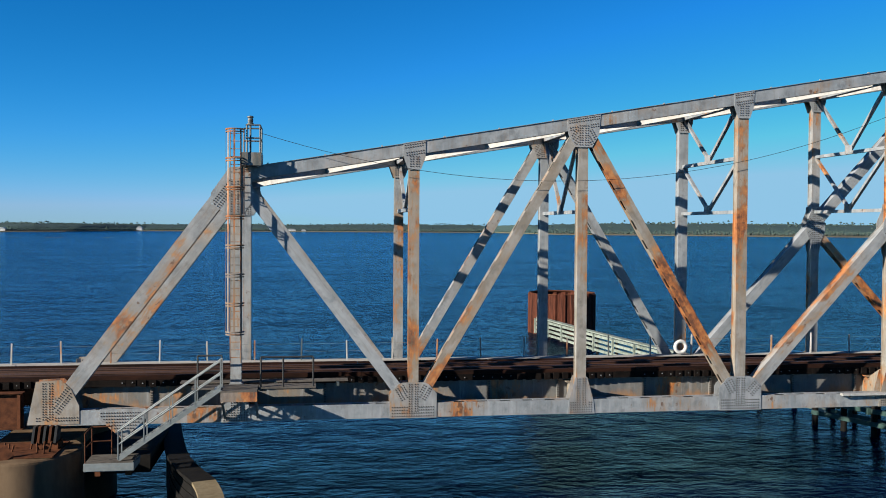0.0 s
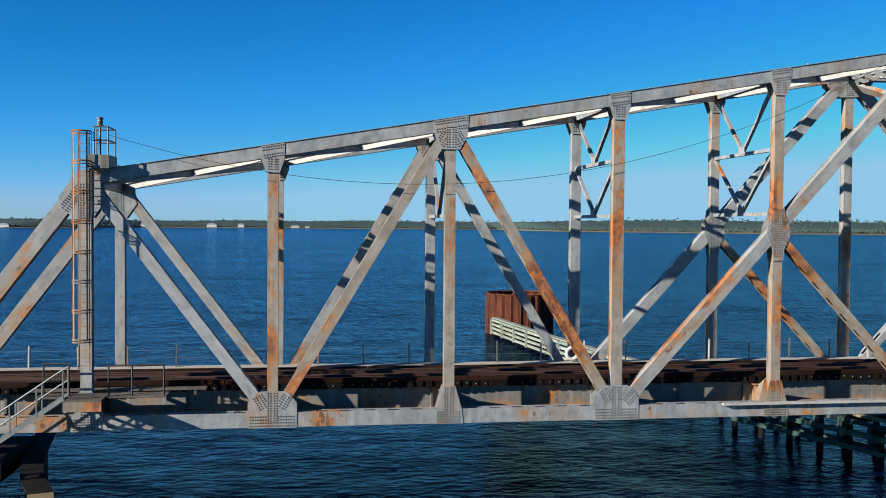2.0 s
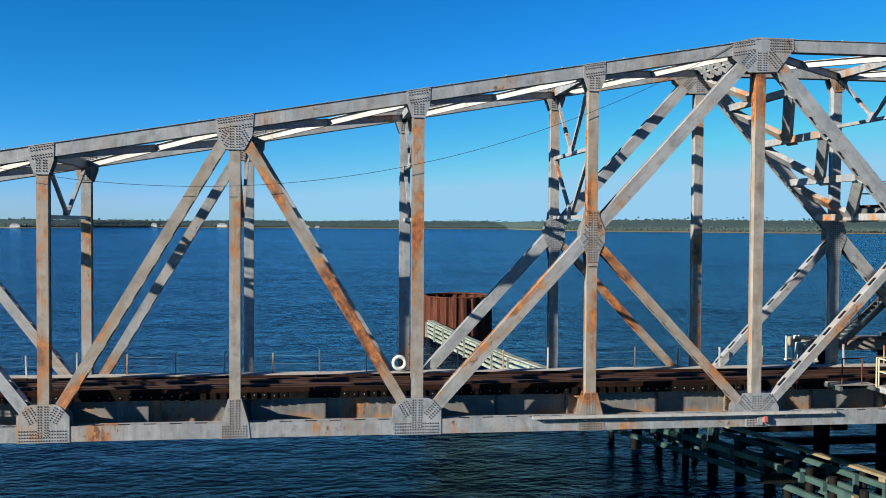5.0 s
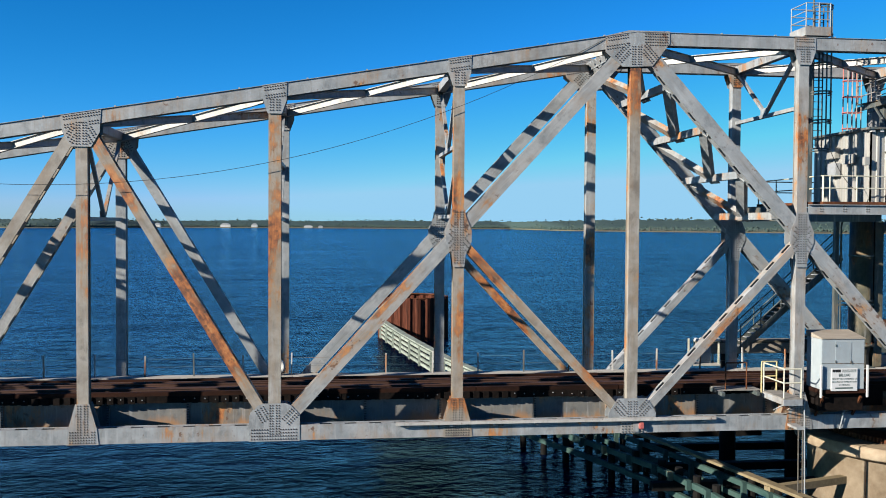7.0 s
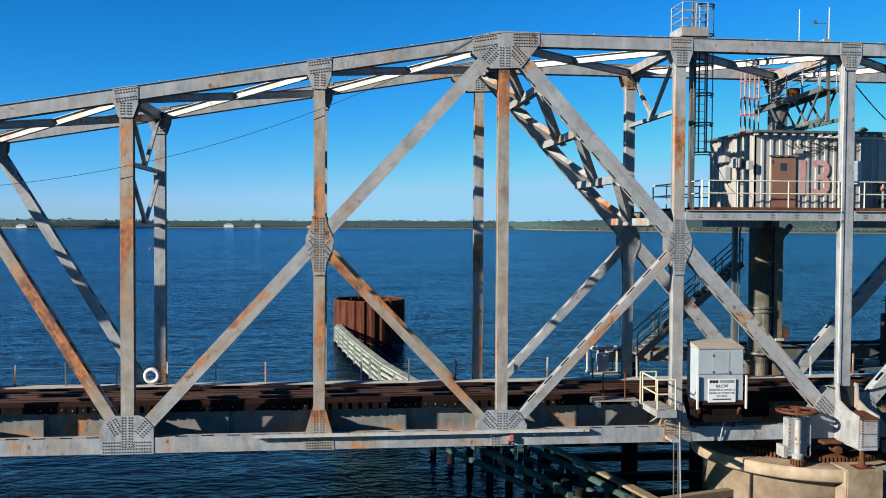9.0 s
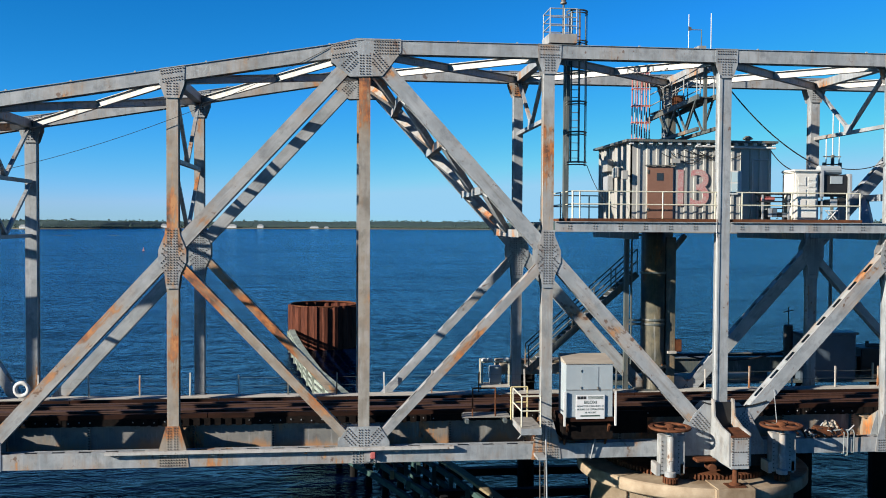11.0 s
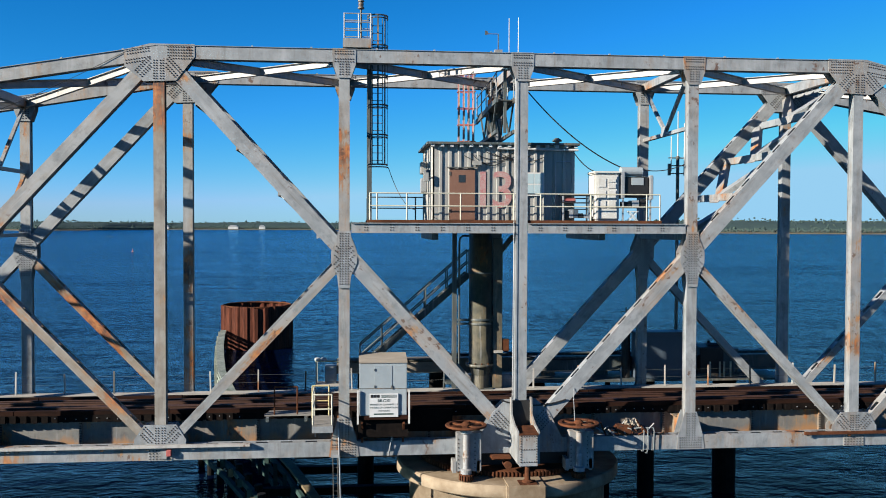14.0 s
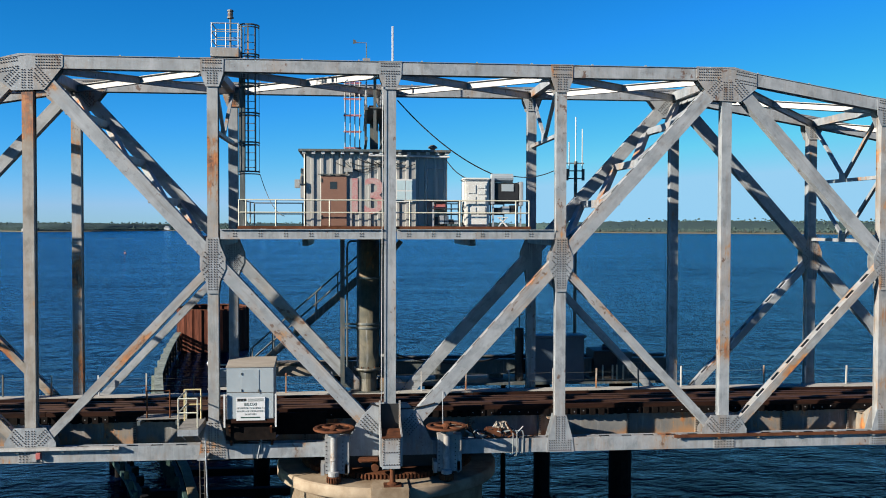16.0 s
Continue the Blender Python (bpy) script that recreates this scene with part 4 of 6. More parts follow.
# ---- hip tower with its caged ladder ----
XT = -49.0
caged_ladder("rusty grey caged ladder up the end tower", XT, -0.22, 6.3, 15.32, 7.54, CAGE_RUST, 0.34)
ht = thing("tower_platform", "small dark maintenance platform above the end post", "platform")
block("deck", ht, (XT + 0.2, -0.6, 13.95), (XT + 1.0, 0.8, 14.45), DARK_STEEL)
for p, q in (((XT + 0.95, -0.55), (XT + 0.95, 0.75)), ((XT + 0.25, 0.75), (XT + 0.95, 0.75)), ((XT + 0.4, -0.55), (XT + 0.95, -0.55))):
    for h in (0.55, 1.05):
        rod("rail", ht, (*p, 14.45 + h), (*q, 14.45 + h), 0.03, DARK_STEEL)
for p in ((XT + 0.95, -0.55), (XT + 0.95, 0.75), (XT + 0.25, 0.75), (XT + 0.45, -0.55)):
    rod("post", ht, (*p, 14.4), (*p, 15.5), 0.03, DARK_STEEL)


def nav_light(x, y, z0, z1):
    t = thing("navigation_light", "small lamp on a thin pole atop the truss", "lamp", "navigation lights")
    rod("pole", t, (x, y, z0), (x, y, z1 - 0.3), 0.04, DARK_STEEL)
    bm = B()
    add_lathe(bm, (x, y), [(0.05, z1 - 0.3), (0.13, z1 - 0.28), (0.13, z1 - 0.22), (0.09, z1 - 0.2), (0.11, z1 - 0.1), (0.09, z1 - 0.02), (0.13, z1), (0.12, z1 + 0.05), (0.03, z1 + 0.08)], 12)
    part("lantern", bm, DARK_STEEL, t)


nav_light(XT + 0.55, 0.0, 14.45, 15.84)
cab = thing("signal_cable", "thin black cable sagging from the end tower", "cable")
hung("cable", cab, (XT + 0.95, -0.55, 15.2), (-15.2, -0.02, 19.5), 3.50, 0.010, BLACK, 40)

# ---- end stairs, landing and railings ----
st = thing("stairway", "galvanised steel stairs climbing to the bridge walkway", "stairs")
a, b = Vector((-53.15, -1.05, 2.95)), Vector((-49.45, -1.05, 5.5))
for y in (-1.45, -0.75):
    bar("stringer", st, (a.x, y, a.z), (b.x, y, b.z), 0.17, 0.05, STAIR_GREY)
for k in range(13):
    p = a.lerp(b, (k + 0.5) / 13)
    block("tread", st, (p.x - 0.12, -1.43, p.z + 0.02), (p.x + 0.12, -0.77, p.z + 0.05), STAIR_GREY)
for y in (-1.45, -0.75):
    for h in (0.55, 1.05):
        rod("handrail", st, (a.x, y, a.z + h), (b.x, y, b.z + h), 0.03, STAIR_GREY)
    for k in range(5):
        p = a.lerp(b, k / 4)
        bar("post", st, (p.x, y, p.z), (p.x, y, p.z + 1.05), 0.07, 0.04, STAIR_GREY, (1, 0, 0))
ld = thing("pier_landing", "weathered concrete landing beside the rest pier", "landing")
block("slab", ld, (-54.35, -1.6, 2.55), (-52.55, -0.3, 2.85), STAIR_GREY, bevel=0.02)
for k in range(3):
    block("plank", ld, (-54.3, -1.56 + 0.42 * k, 2.85), (-52.6, -1.2 + 0.42 * k, 2.89), OLD_PLANK)
block("bracket", ld, (-54.1, -0.9, 2.2), (-53.9, 0.6, 2.5), RUST)
block("bracket", ld, (-53.0, -0.9, 2.2), (-52.8, 0.6, 2.5), RUST)
railing("landing_railing", "dark rusty handrail beside the rest pier", [(-54.3, -1.5, 2.85), (-54.3, -0.4, 2.85), (-53.6, -0.3, 2.85)], 1.1, (0.55,), RUST)
tp = thing("tower_landing", "rusty steel landing at the foot of the tower", "landing")
block("deck", tp, (-49.45, -1.5, 5.35), (-48.1, -0.05, 5.42), OLD_PLANK)
block("fascia", tp, (-49.45, -1.52, 5.0), (-48.1, -1.46, 5.36), CAGE_RUST)
for x in (-49.4, -48.15):
    bar("bracket", tp, (x, -1.4, 5.0), (x, -0.03, 4.1), 0.1, 0.08, STEEL_RUSTY, (1, 0, 0))
railing("black_railing", "black steel pipe railing along the walkway", [(-48.0, -0.75, 5.42), (-47.15, -0.75, 5.42), (-46.0, -0.75, 5.42)], 1.15, (), BLACK, 0.07, 0.035)
railing("black_railing", "black steel pipe railing above the stairs", [(-50.4, -0.45, 5.42), (-49.5, -0.45, 5.42)], 1.2, (0.6,), BLACK, 0.07, 0.035)
lw = thing("side_walkway", "narrow bleached plank walkway beside the ties", "walkway")
block("plank", lw, (-51.2, 0.62, 5.36), (-44.6, 1.1, 5.42), OLD_PLANK)
block("plank", lw, (-50.6, -0.8, 5.36), (-49.47, 0.0, 5.42), OLD_PLANK)
block("plank", lw, (-48.08, -0.85, 5.36), (-45.9, 0.0, 5.42), OLD_PLANK)
for x in (-50.5, -47.5, -45.0):
    block("bracket", lw, (x - 0.05, 0.46, 5.2), (x + 0.05, 1.5, 5.36), DARK_STEEL)

# ---- rest pier, approach span ----
rp = thing("rest_pier", "stained round concrete caissons carrying the span end", "bridge pier")
for y in (0.3, 6.5):
    bm = B()
    add_lathe(bm, (-57.0, y), [(2.2, -7), (2.2, 2.9), (2.17, 2.97), (2.1, 3.02), (0.9, 3.06)], 84)
    cs = part("caisson", bm, BROWN_CONCRETE, rp)
    cs.data.polygons.foreach_set("use_smooth", [len(p.vertices) == 4 and abs(p.normal.z) < 0.1 for p in cs.data.polygons])
    block("bearing", rp, (-56.5, y - 0.45, 3.02), (-55.6, y + 0.35, 3.35), RUST)
    for k in range(5):
        bar("rocker", rp, (-56.5 + 0.2 * k, y - 0.25, 3.35), (-56.42 + 0.2 * k, y - 0.25, 3.98), 0.09, 0.6, (BLACK, RUST)[k % 2], (0, 1, 0))
rr = random.Random(17)
for k in range(9):
    p = Vector((-57.6 + 1.9 * rr.random(), -1.0 + 1.2 * rr.random(), 3.06))
    rod("anchor_bolt", rp, p, p + Vector((rr.uniform(-0.1, 0.1), rr.uniform(-0.1, 0.1), rr.uniform(0.15, 0.5))), 0.035, RUST, 6)
bm = B()
add_beam(bm, (-57.9, -1.7, 2.75), (-57.0, -1.2, 3.35), 0.5, 0.04, (0.4, -0.8, 0.6))
part("bent_plate", bm, RUST, rp)
block("shoe_plate", rp, (-58.2, -1.3, 3.05), (-55.5, 1.2, 3.09), RUST)
block("cap_beam", rp, (-58.4, 1.9, 1.6), (-55.4, 5.0, 3.0), BROWN_CONCRETE)
# wall coloured near black in place of the shading between the caissons
block("web_wall", rp, (-55.4, 1.0, 1.8), (-52.4, 5.9, 2.5), DARK_PILE)
ap = thing("approach_girder", "rusty steel deck girder of the approach span", "girder")
for y in (1.0, 5.9):
    block("web", ap, (-110, y - 0.02, 3.7), (-57.15, y + 0.02, 5.05), RUST)
    block("flange", ap, (-110, y - 0.2, 5.05), (-57.15, y + 0.2, 5.09), RUST)
    block("flange", ap, (-110, y - 0.2, 3.66), (-57.15, y + 0.2, 3.7), RUST)
    for k in range(24):
        x = -57.3 - 2.2 * k
        block("stiffener", ap, (x - 0.06, y - 0.16, 3.7), (x + 0.06, y - 0.02, 5.05), RUST)
ap2 = thing("approach_pier", "dark pile bent under the approach span", "bridge pier")
for x in (-78, -98):
    for y in (1.0, 3.4, 5.9):
        bm = B()
        add_lathe(bm, (x, y), [(0.4, -6), (0.4, 3.66)], 14)
        part("timber_post", bm, CONCRETE, ap2)
sh = thing("splice_shield", "grey riveted splice plate on the bottom chord", "plate")
poly = [(-54.1, 4.55), (-52.4, 4.55), (-52.4, 4.15), (-53.25, 3.35), (-54.1, 4.15)]
bm = B()
add_prism(bm, poly, -0.04, -0.005)
pl = part("plate", bm, STEEL, sh)
bm = B()
add_rivets(bm, rivet_rows(poly, (-53.25, 4.3), [(0, (-0.5, -0.38, -0.26, -0.14, -0.02, 0.1, 0.2), -0.8, 0.8)]), -0.04, -1)
part("rivets", bm, RIVET, pl, kind="stuff")


# ---- timber guard walls in the water ----
def guard_wall(name, label, line, z_top, levels, materials, side=-1.0, post_step=2.4, cap=0.5):
    """Wales on dark piles with a plank cap, along a line of (x, y)."""
    t = thing(name, label, "fender")
    for (x0, y0), (x1, y1) in zip(line, line[1:]):
        n = math.hypot(x1 - x0, y1 - y0)
        ux, uy = (x1 - x0) / n, (y1 - y0) / n
        ox, oy = -uy * side, ux * side
        bar("cap", t, (x0, y0, z_top), (x1 + ux * 0.05, y1 + uy * 0.05, z_top), 0.12, cap, materials[1], (ox, oy, 0))
        for z in levels:
            a, b = (x0 + ox * 0.28, y0 + oy * 0.28, z), (x1 + ox * 0.28 + ux * 0.06, y1 + oy * 0.28 + uy * 0.06, z)
            bar("wale", t, a, b, 0.24, 0.16, materials[0], (ox, oy, 0))
        k = max(1, round(n / post_step))
        for j in range(k):
            x, y = x0 + ux * n * j / k, y0 + uy * n * j / k
            bm = B()
            add_lathe(bm, (x, y), [(0.17, -5), (0.16, z_top - 0.06)], 10)
            part("timber_post", bm, DARK_PILE, t)
            block("spacer", t, (x + ox * 0.42 - 0.1, y + oy * 0.42 - 0.1, levels[-1] - 0.2), (x + ox * 0.42 + 0.1, y + oy * 0.42 + 0.1, levels[0] + 0.14), materials[0])
    return t


guard_wall("guard_wall", "curved pale green timber guard wall reaching the cofferdam",
           [(-20.3, 64.0), (-19.9, 60.0), (-19.0, 52.5), (-17.9, 44.5), (-16.7, 36.5), (-14.9, 28.0), (-12.6, 18.0)], 1.5, (1.25, 0.8, 0.35, -0.1), (GREEN_TIMBER, GREEN_TIMBER), -1.0, 3.7, 0.6)
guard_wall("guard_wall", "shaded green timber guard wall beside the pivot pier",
           [(-12.6, 18.0), (-10.6, 11.5), (-9.4, 7.5), (-8.4, 3.5), (-7.3, -1.3), (-6.9, -9.0)], 1.5, (1.15, 0.55, -0.05), (SHADED_WALE, TIMBER), -1.0, 1.9, 0.42)
ow = thing("outer_wale", "green timber wales on short piles, darkened as in shade", "fender")
line = [(-15.2, 16.0), (-12.9, 10.5), (-11.0, 5.2), (-10.2, 1.0), (-9.6, -5.0)]
for (x0, y0), (x1, y1) in zip(line, line[1:]):
    for z in (1.05, 0.3):
        bar("wale", ow, (x0, y0, z), (x1, y1, z), 0.26, 0.2, SHADED_WALE, (1, 0.3, 0))
    for k in range(3):
        x, y = x0 + (x1 - x0) * k / 3, y0 + (y1 - y0) * k / 3
        bm = B()
        add_lathe(bm, (x + 0.2, y), [(0.19, -5), (0.18, 1.45)], 10)
        part("timber_post", bm, DARK_PILE, ow)
        block("block", ow, (x - 0.3, y - 0.1, 0.85), (x - 0.1, y + 0.1, 1.25), TIMBER if k == 1 else SHADED_WALE)
cb = thing("fender_cross_beams", "dark timber struts between guard wall and pier", "fender")
for y, z in ((9.5, 0.9), (6.6, 0.7), (3.6, 0.7), (12.5, 0.9)):
    bar("strut", cb, (-10.4 + 0.25 * (9.5 - y) * -1, y, z), (-2.5, y, z), 0.36, 0.4, DARK_PILE)
bar("strut", cb, (-8.0, 0.6, 1.3), (-3.4, 2.0, 1.3), 0.3, 0.34, TIMBER)
lf = thing("rest_pier_fender", "curved timber fender beside the rest pier, shadow in its colour", "fender")
pts = [(-52.6, 7.5), (-52.1, 4.5), (-51.5, 1.5), (-50.8, -0.7), (-50.05, -2.5), (-49.5, -5.0), (-49.3, -7.5)]
curve = []
for k in range(len(pts) - 1):          # a smooth bend through the corner posts
    p0, p1, p2, p3 = (Vector(pts[min(max(k + q, 0), len(pts) - 1)]) for q in (-1, 0, 1, 2))
    for f in (0.0, 0.25, 0.5, 0.75):
        curve.append(0.5 * (2 * p1 + (p2 - p0) * f + (2 * p0 - 5 * p1 + 4 * p2 - p3) * f * f + (3 * p1 - p0 - 3 * p2 + p3) * f ** 3))
curve.append(Vector(pts[-1]))
# timber switches to the dark colour where the bridge's shadow falls
for (x0, y0), (x1, y1) in zip(curve, curve[1:]):
    for k in range(8):
        z = 2.15 - 0.34 * k
        bar("plank", lf, (x0, y0, z), (x1, y1, z), 0.30, 0.3, TIMBER if (y0 < -3.5 and k < 1) else DARK_PILE, (1, 0.2, 0))
    bar("cap", lf, (x0 + 0.1, y0, 2.28), (x1 + 0.1, y1, 2.28), 0.12, 0.85, TIMBER if y0 < -2.4 else DARK_PILE, (1, 0.2, 0))

# ---- cofferdam of sheet piles ----
cd = thing("cofferdam", "rust red ring of sheet piles standing in water", "cofferdam")
CX, CY, CR, NP = -16.95, 66.4, 3.75, 44
for k in range(NP):
    a0, a1 = 2 * math.pi * k / NP, 2 * math.pi * (k + 1) / NP
    out = 0.16 if k % 2 else 0.0
    top = 4.05 + 0.1 * math.sin(k * 5.3)
    bm = B()
    pr = []
    for ang, r in ((a0, CR + 0.08), (a0 + 0.2 * (a1 - a0), CR + out), (a1 - 0.2 * (a1 - a0), CR + out), (a1, CR + 0.08)):
        pr.append((CX + r * math.cos(ang), CY + r * math.sin(ang)))
    inner = [(CX + (x - CX) * 0.985, CY + (y - CY) * 0.985) for x, y in pr]
    ring = pr + inner[::-1]
    lo = [bm.verts.new((x, y, -5)) for x, y in ring]
    hi = [bm.verts.new((x, y, top)) for x, y in ring]
    n = len(ring)
    for j in range(n):
        bm.faces.new([lo[j], lo[(j + 1) % n], hi[(j + 1) % n], hi[j]])
    for j in range(3):
        bm.faces.new([hi[j], hi[j + 1], hi[6 - j], hi[7 - j]])
    part("steel_panel", bm, SHEET_PILE, cd)
bm = B()
add_lathe(bm, (CX, CY), [(CR - 0.12, -5), (CR - 0.12, 2.9)], 40)
part("fill", bm, DARK_PILE, cd)
bm = B()
add_hoop(bm, (CX, CY, 4.05), CR - 0.1, 0.09, 0, 360, 44, 6)
part("top_wale", bm, RUST, cd)

# ---- pivot pier, drum and turning gear ----
pp = thing("pivot_pier", "round stained concrete pivot pier with a projecting lip", "bridge pier")
PY = 3.32
bm = B()
add_lathe(bm, (0, PY), [(4.2, -7), (4.2, 2.3), (4.72, 2.5), (4.76, 2.54), (4.76, 2.95), (4.7, 3.0), (3.0, 3.03)], 108)
ps = part("shaft", bm, CONCRETE, pp)
ps.data.polygons.foreach_set("use_smooth", [len(p.vertices) == 4 and abs(p.normal.z) < 0.1 for p in ps.data.polygons])
block("buttress", pp, (-0.8, -1.62, -6), (0.72, 0.2, 3.06), CONCRETE, bevel=0.05)
pl = thing("pier_ladder", "thin steel ladder fixed to the pivot pier", "ladder")
for x in (-3.45, -3.05):
    bar("stile", pl, (x, 0.95, -0.4), (x, 0.95, 2.6), 0.05, 0.03, RUST, (1, 0, 0))
for k in range(10):
    rod("rung", pl, (-3.45, 0.95, -0.2 + 0.3 * k), (-3.05, 0.95, -0.2 + 0.3 * k), 0.015, RUST, 6)
# drum and girders are black to paint in the shaded gap under the truss
dr = thing("turntable_drum", "riveted turntable drum under the pivot truss, coloured black for shade", "turntable")
bm = B()
add_lathe(bm, (0, PY), [(2.2, 3.03), (2.4, 3.05), (2.4, 3.98), (2.2, 4.0)], 64)
part("drum", bm, BLACK, dr)
for y in (0.75, 5.6):
    block("loading_girder", dr, (-2.2, y, 3.05), (2.2, y + 0.5, 3.92), BLACK, bevel=0.1)
rk = thing("rack_ring", "rusty toothed rack ring on the pier top", "gear")
bm = B()
add_lathe(bm, (0, PY), [(3.4, 3.03), (3.62, 3.05), (3.62, 3.26), (3.4, 3.28)], 96)
part("ring", bm, RUST, rk)
tooth = B()
add_box(tooth, (3.62, -0.035, 3.05), (3.73, 0.035, 3.25))
tooth_me = mesh_of("tooth", tooth, RUST)
for k in range(150):
    o = new("tooth", tooth_me)
    o.parent = rk
    o.matrix_local = Matrix.Translation((0, PY, 0)) @ Matrix.Rotation(2 * math.pi * k / 150, 4, "Z")
for x in (-2.25, 2.25):
    w = thing("turning_capstan", "rusty spoked handwheel on a riveted gear post", "turning gear", "turning gear")
    y = -0.42
    bm = B()
    rim = [(0.80, 5.13), (0.82, 5.17), (0.80, 5.21), (0.66, 5.21), (0.64, 5.17), (0.66, 5.13)]
    rings = [[bm.verts.new((x + r * math.cos(2 * math.pi * k / 32), y + r * math.sin(2 * math.pi * k / 32), z)) for r, z in rim] for k in range(32)]
    for k in range(32):
        for j in range(6):
            bm.faces.new([rings[k][j], rings[(k + 1) % 32][j], rings[(k + 1) % 32][(j + 1) % 6], rings[k][(j + 1) % 6]])
    wheel = part("handwheel", bm, RUST, w)
    for k in range(6):
        a = math.pi * k / 3 + 0.3
        bar("spoke", wheel, (x, y, 5.15), (x + 0.68 * math.cos(a), y + 0.68 * math.sin(a), 5.17), 0.05, 0.15, RUST, (-math.sin(a), math.cos(a), 0))
    bm = B()
    add_lathe(bm, (x, y), [(0.16, 5.05), (0.2, 5.1), (0.2, 5.22), (0.1, 5.3)], 14)
    part("hub", bm, RUST, wheel)
    bm = B()
    add_lathe(bm, (x, y - 0.12), [(0.17, 3.28), (0.22, 3.3), (0.22, 3.46), (0.13, 3.5), (0.13, 3.9), (0.15, 3.92), (0.15, 4.0), (0.13, 4.02), (0.13, 4.85), (0.24, 4.9), (0.24, 5.02), (0.1, 5.06)], 18)
    part("shaft_housing", bm, STEEL, w)
    bm = B()
    add_lathe(bm, (x, y - 0.12), [(0.22, 3.03), (0.25, 3.05), (0.25, 3.27), (0.22, 3.29)], 20)
    part("pinion", bm, RUST, w)
    for k in range(16):
        a = 2 * math.pi * k / 16
        bar("tooth", w, (x + 0.26 * math.cos(a), y - 0.12 + 0.26 * math.sin(a), 3.06), (x + 0.26 * math.cos(a), y - 0.12 + 0.26 * math.sin(a), 3.26), 0.05, 0.06, RUST, (math.cos(a), math.sin(a), 0))
    block("bracket", w, (x - 0.36, y - 0.02, 3.35), (x + 0.62, 0.0, 4.85), STEEL_RUSTY, bevel=0.02)
    bm = B()
    add_rivets(bm, [(x - 0.3 + 0.66 * q, 3.5 + 0.16 * k) for q in (0, 1) for k in range(8)], y - 0.02, -1)
    part("rivets", bm, RIVET, w, kind="stuff")
    block("foot", w, (x - 0.52, y - 0.02, 3.3), (x - 0.37, 0.2, 3.75), STEEL_RUSTY)
    block("foot", w, (x + 0.43, y - 0.02, 3.3), (x + 0.55, 0.2, 3.75), STEEL_RUSTY)
gb = thing("end_lift_box", "grey riveted gear box projecting over the pier", "gear box")
block("body", gb, (-0.38, -1.8, 3.85), (0.34, -0.05, 5.05), STEEL, bevel=0.02)
for x in (-0.45, 0.35):
    bm = B()
    add_prism(bm, [(-0.03, 3.95), (-0.03, 6.18), (-0.26, 6.18), (-0.36, 5.55), (-1.0, 5.30), (-1.76, 5.18), (-1.76, 3.95)], x, x + 0.06)
    for v in bm.verts:
        v.co = Vector((v.co.y, v.co.x, v.co.z))
    part("side_plate", bm, STEEL_RUSTY, gb)
bm = B()
vs = [bm.verts.new(p) for p in ((-0.4, -1.82, 5.05), (0.36, -1.82, 5.05), (0.36, -0.75, 5.12), (-0.4, -0.75, 5.12), (-0.4, -1.82, 5.1), (0.36, -1.82, 5.1), (0.36, -0.75, 5.2), (-0.4, -0.75, 5.2))]
for f in ((0, 1, 2, 3), (7, 6, 5, 4), (0, 4, 5, 1), (1, 5, 6, 2), (2, 6, 7, 3), (3, 7, 4, 0)):
    bm.faces.new([vs[k] for k in f])
part("sloped_lid", bm, RUST, gb)
# black sheet paints the shade inside the hollow behind the lid
block("cavity_back", gb, (-0.39, -0.09, 5.05), (0.35, -0.05, 6.05), BLACK)
bm = B()
add_rivets(bm, [(-0.32 + 0.6 * q, 4.02 + 0.1 * k) for q in (0, 1) for k in range(11)] + [(-0.3 + 0.1 * k, z) for k in range(7) for z in (4.02, 4.5, 5.0)], -1.8, -1)
part("rivets", bm, RIVET, gb, kind="stuff")
bm = B()
add_lathe(bm, (0.05, -1.2), [(0.22, 3.06), (0.22, 3.14), (0.12, 3.2), (0.09, 3.85), (0.2, 3.9), (0.2, 3.96)], 14)
part("screw_jack", bm, RUST, gb)
block("jack_base", gb, (-0.3, -1.5, 3.06), (0.4, -0.9, 3.1), RUST, bevel=0.01)
block("roller_arm", gb, (-1.3, -0.75, 3.85), (-0.45, -0.15, 3.95), RUST, bevel=0.05)
bm = B()
add_rod(bm, (-0.62, -0.7, 3.62), (-0.62, -0.2, 3.62), 0.15, 16)
part("roller", bm, RUST, gb)
cl = thing("chord_clutter", "tangled rusty pipes and bent brackets on the chord", "scrap metal")
rr = random.Random(8)
for k in range(16):
    x = 3.3 + 2.0 * rr.random()
    p = Vector((x, -0.12 + 0.5 * rr.random(), 4.56 + 0.05 * rr.random()))
    q = p + Vector((rr.uniform(-0.5, 0.5), rr.uniform(-0.2, 0.2), rr.uniform(0.05, 0.6)))
    rod("pipe", cl, p, q, 0.025 + 0.02 * rr.random(), RUST if k % 3 else STEEL, 6)
block("motor", cl, (3.9, 0.0, 4.55), (4.6, 0.4, 4.95), RUST, bevel=0.06)
for x, low in ((5.0, 3.92), (5.16, 3.84), (5.42, 3.95)):
    bm = B()
    add_tube(bm, [(x - 0.42, 0.12, 4.78), (x - 0.08, -0.05, 4.86), (x, -0.1, 4.84), (x + 0.02, -0.14, 4.72), (x, -0.14, low + 0.1), (x - 0.03, -0.16, low), (x - 0.1, -0.18, low + 0.03)], 0.024, 6)
    part("bent_rail", bm, STAIR_GREY, cl)
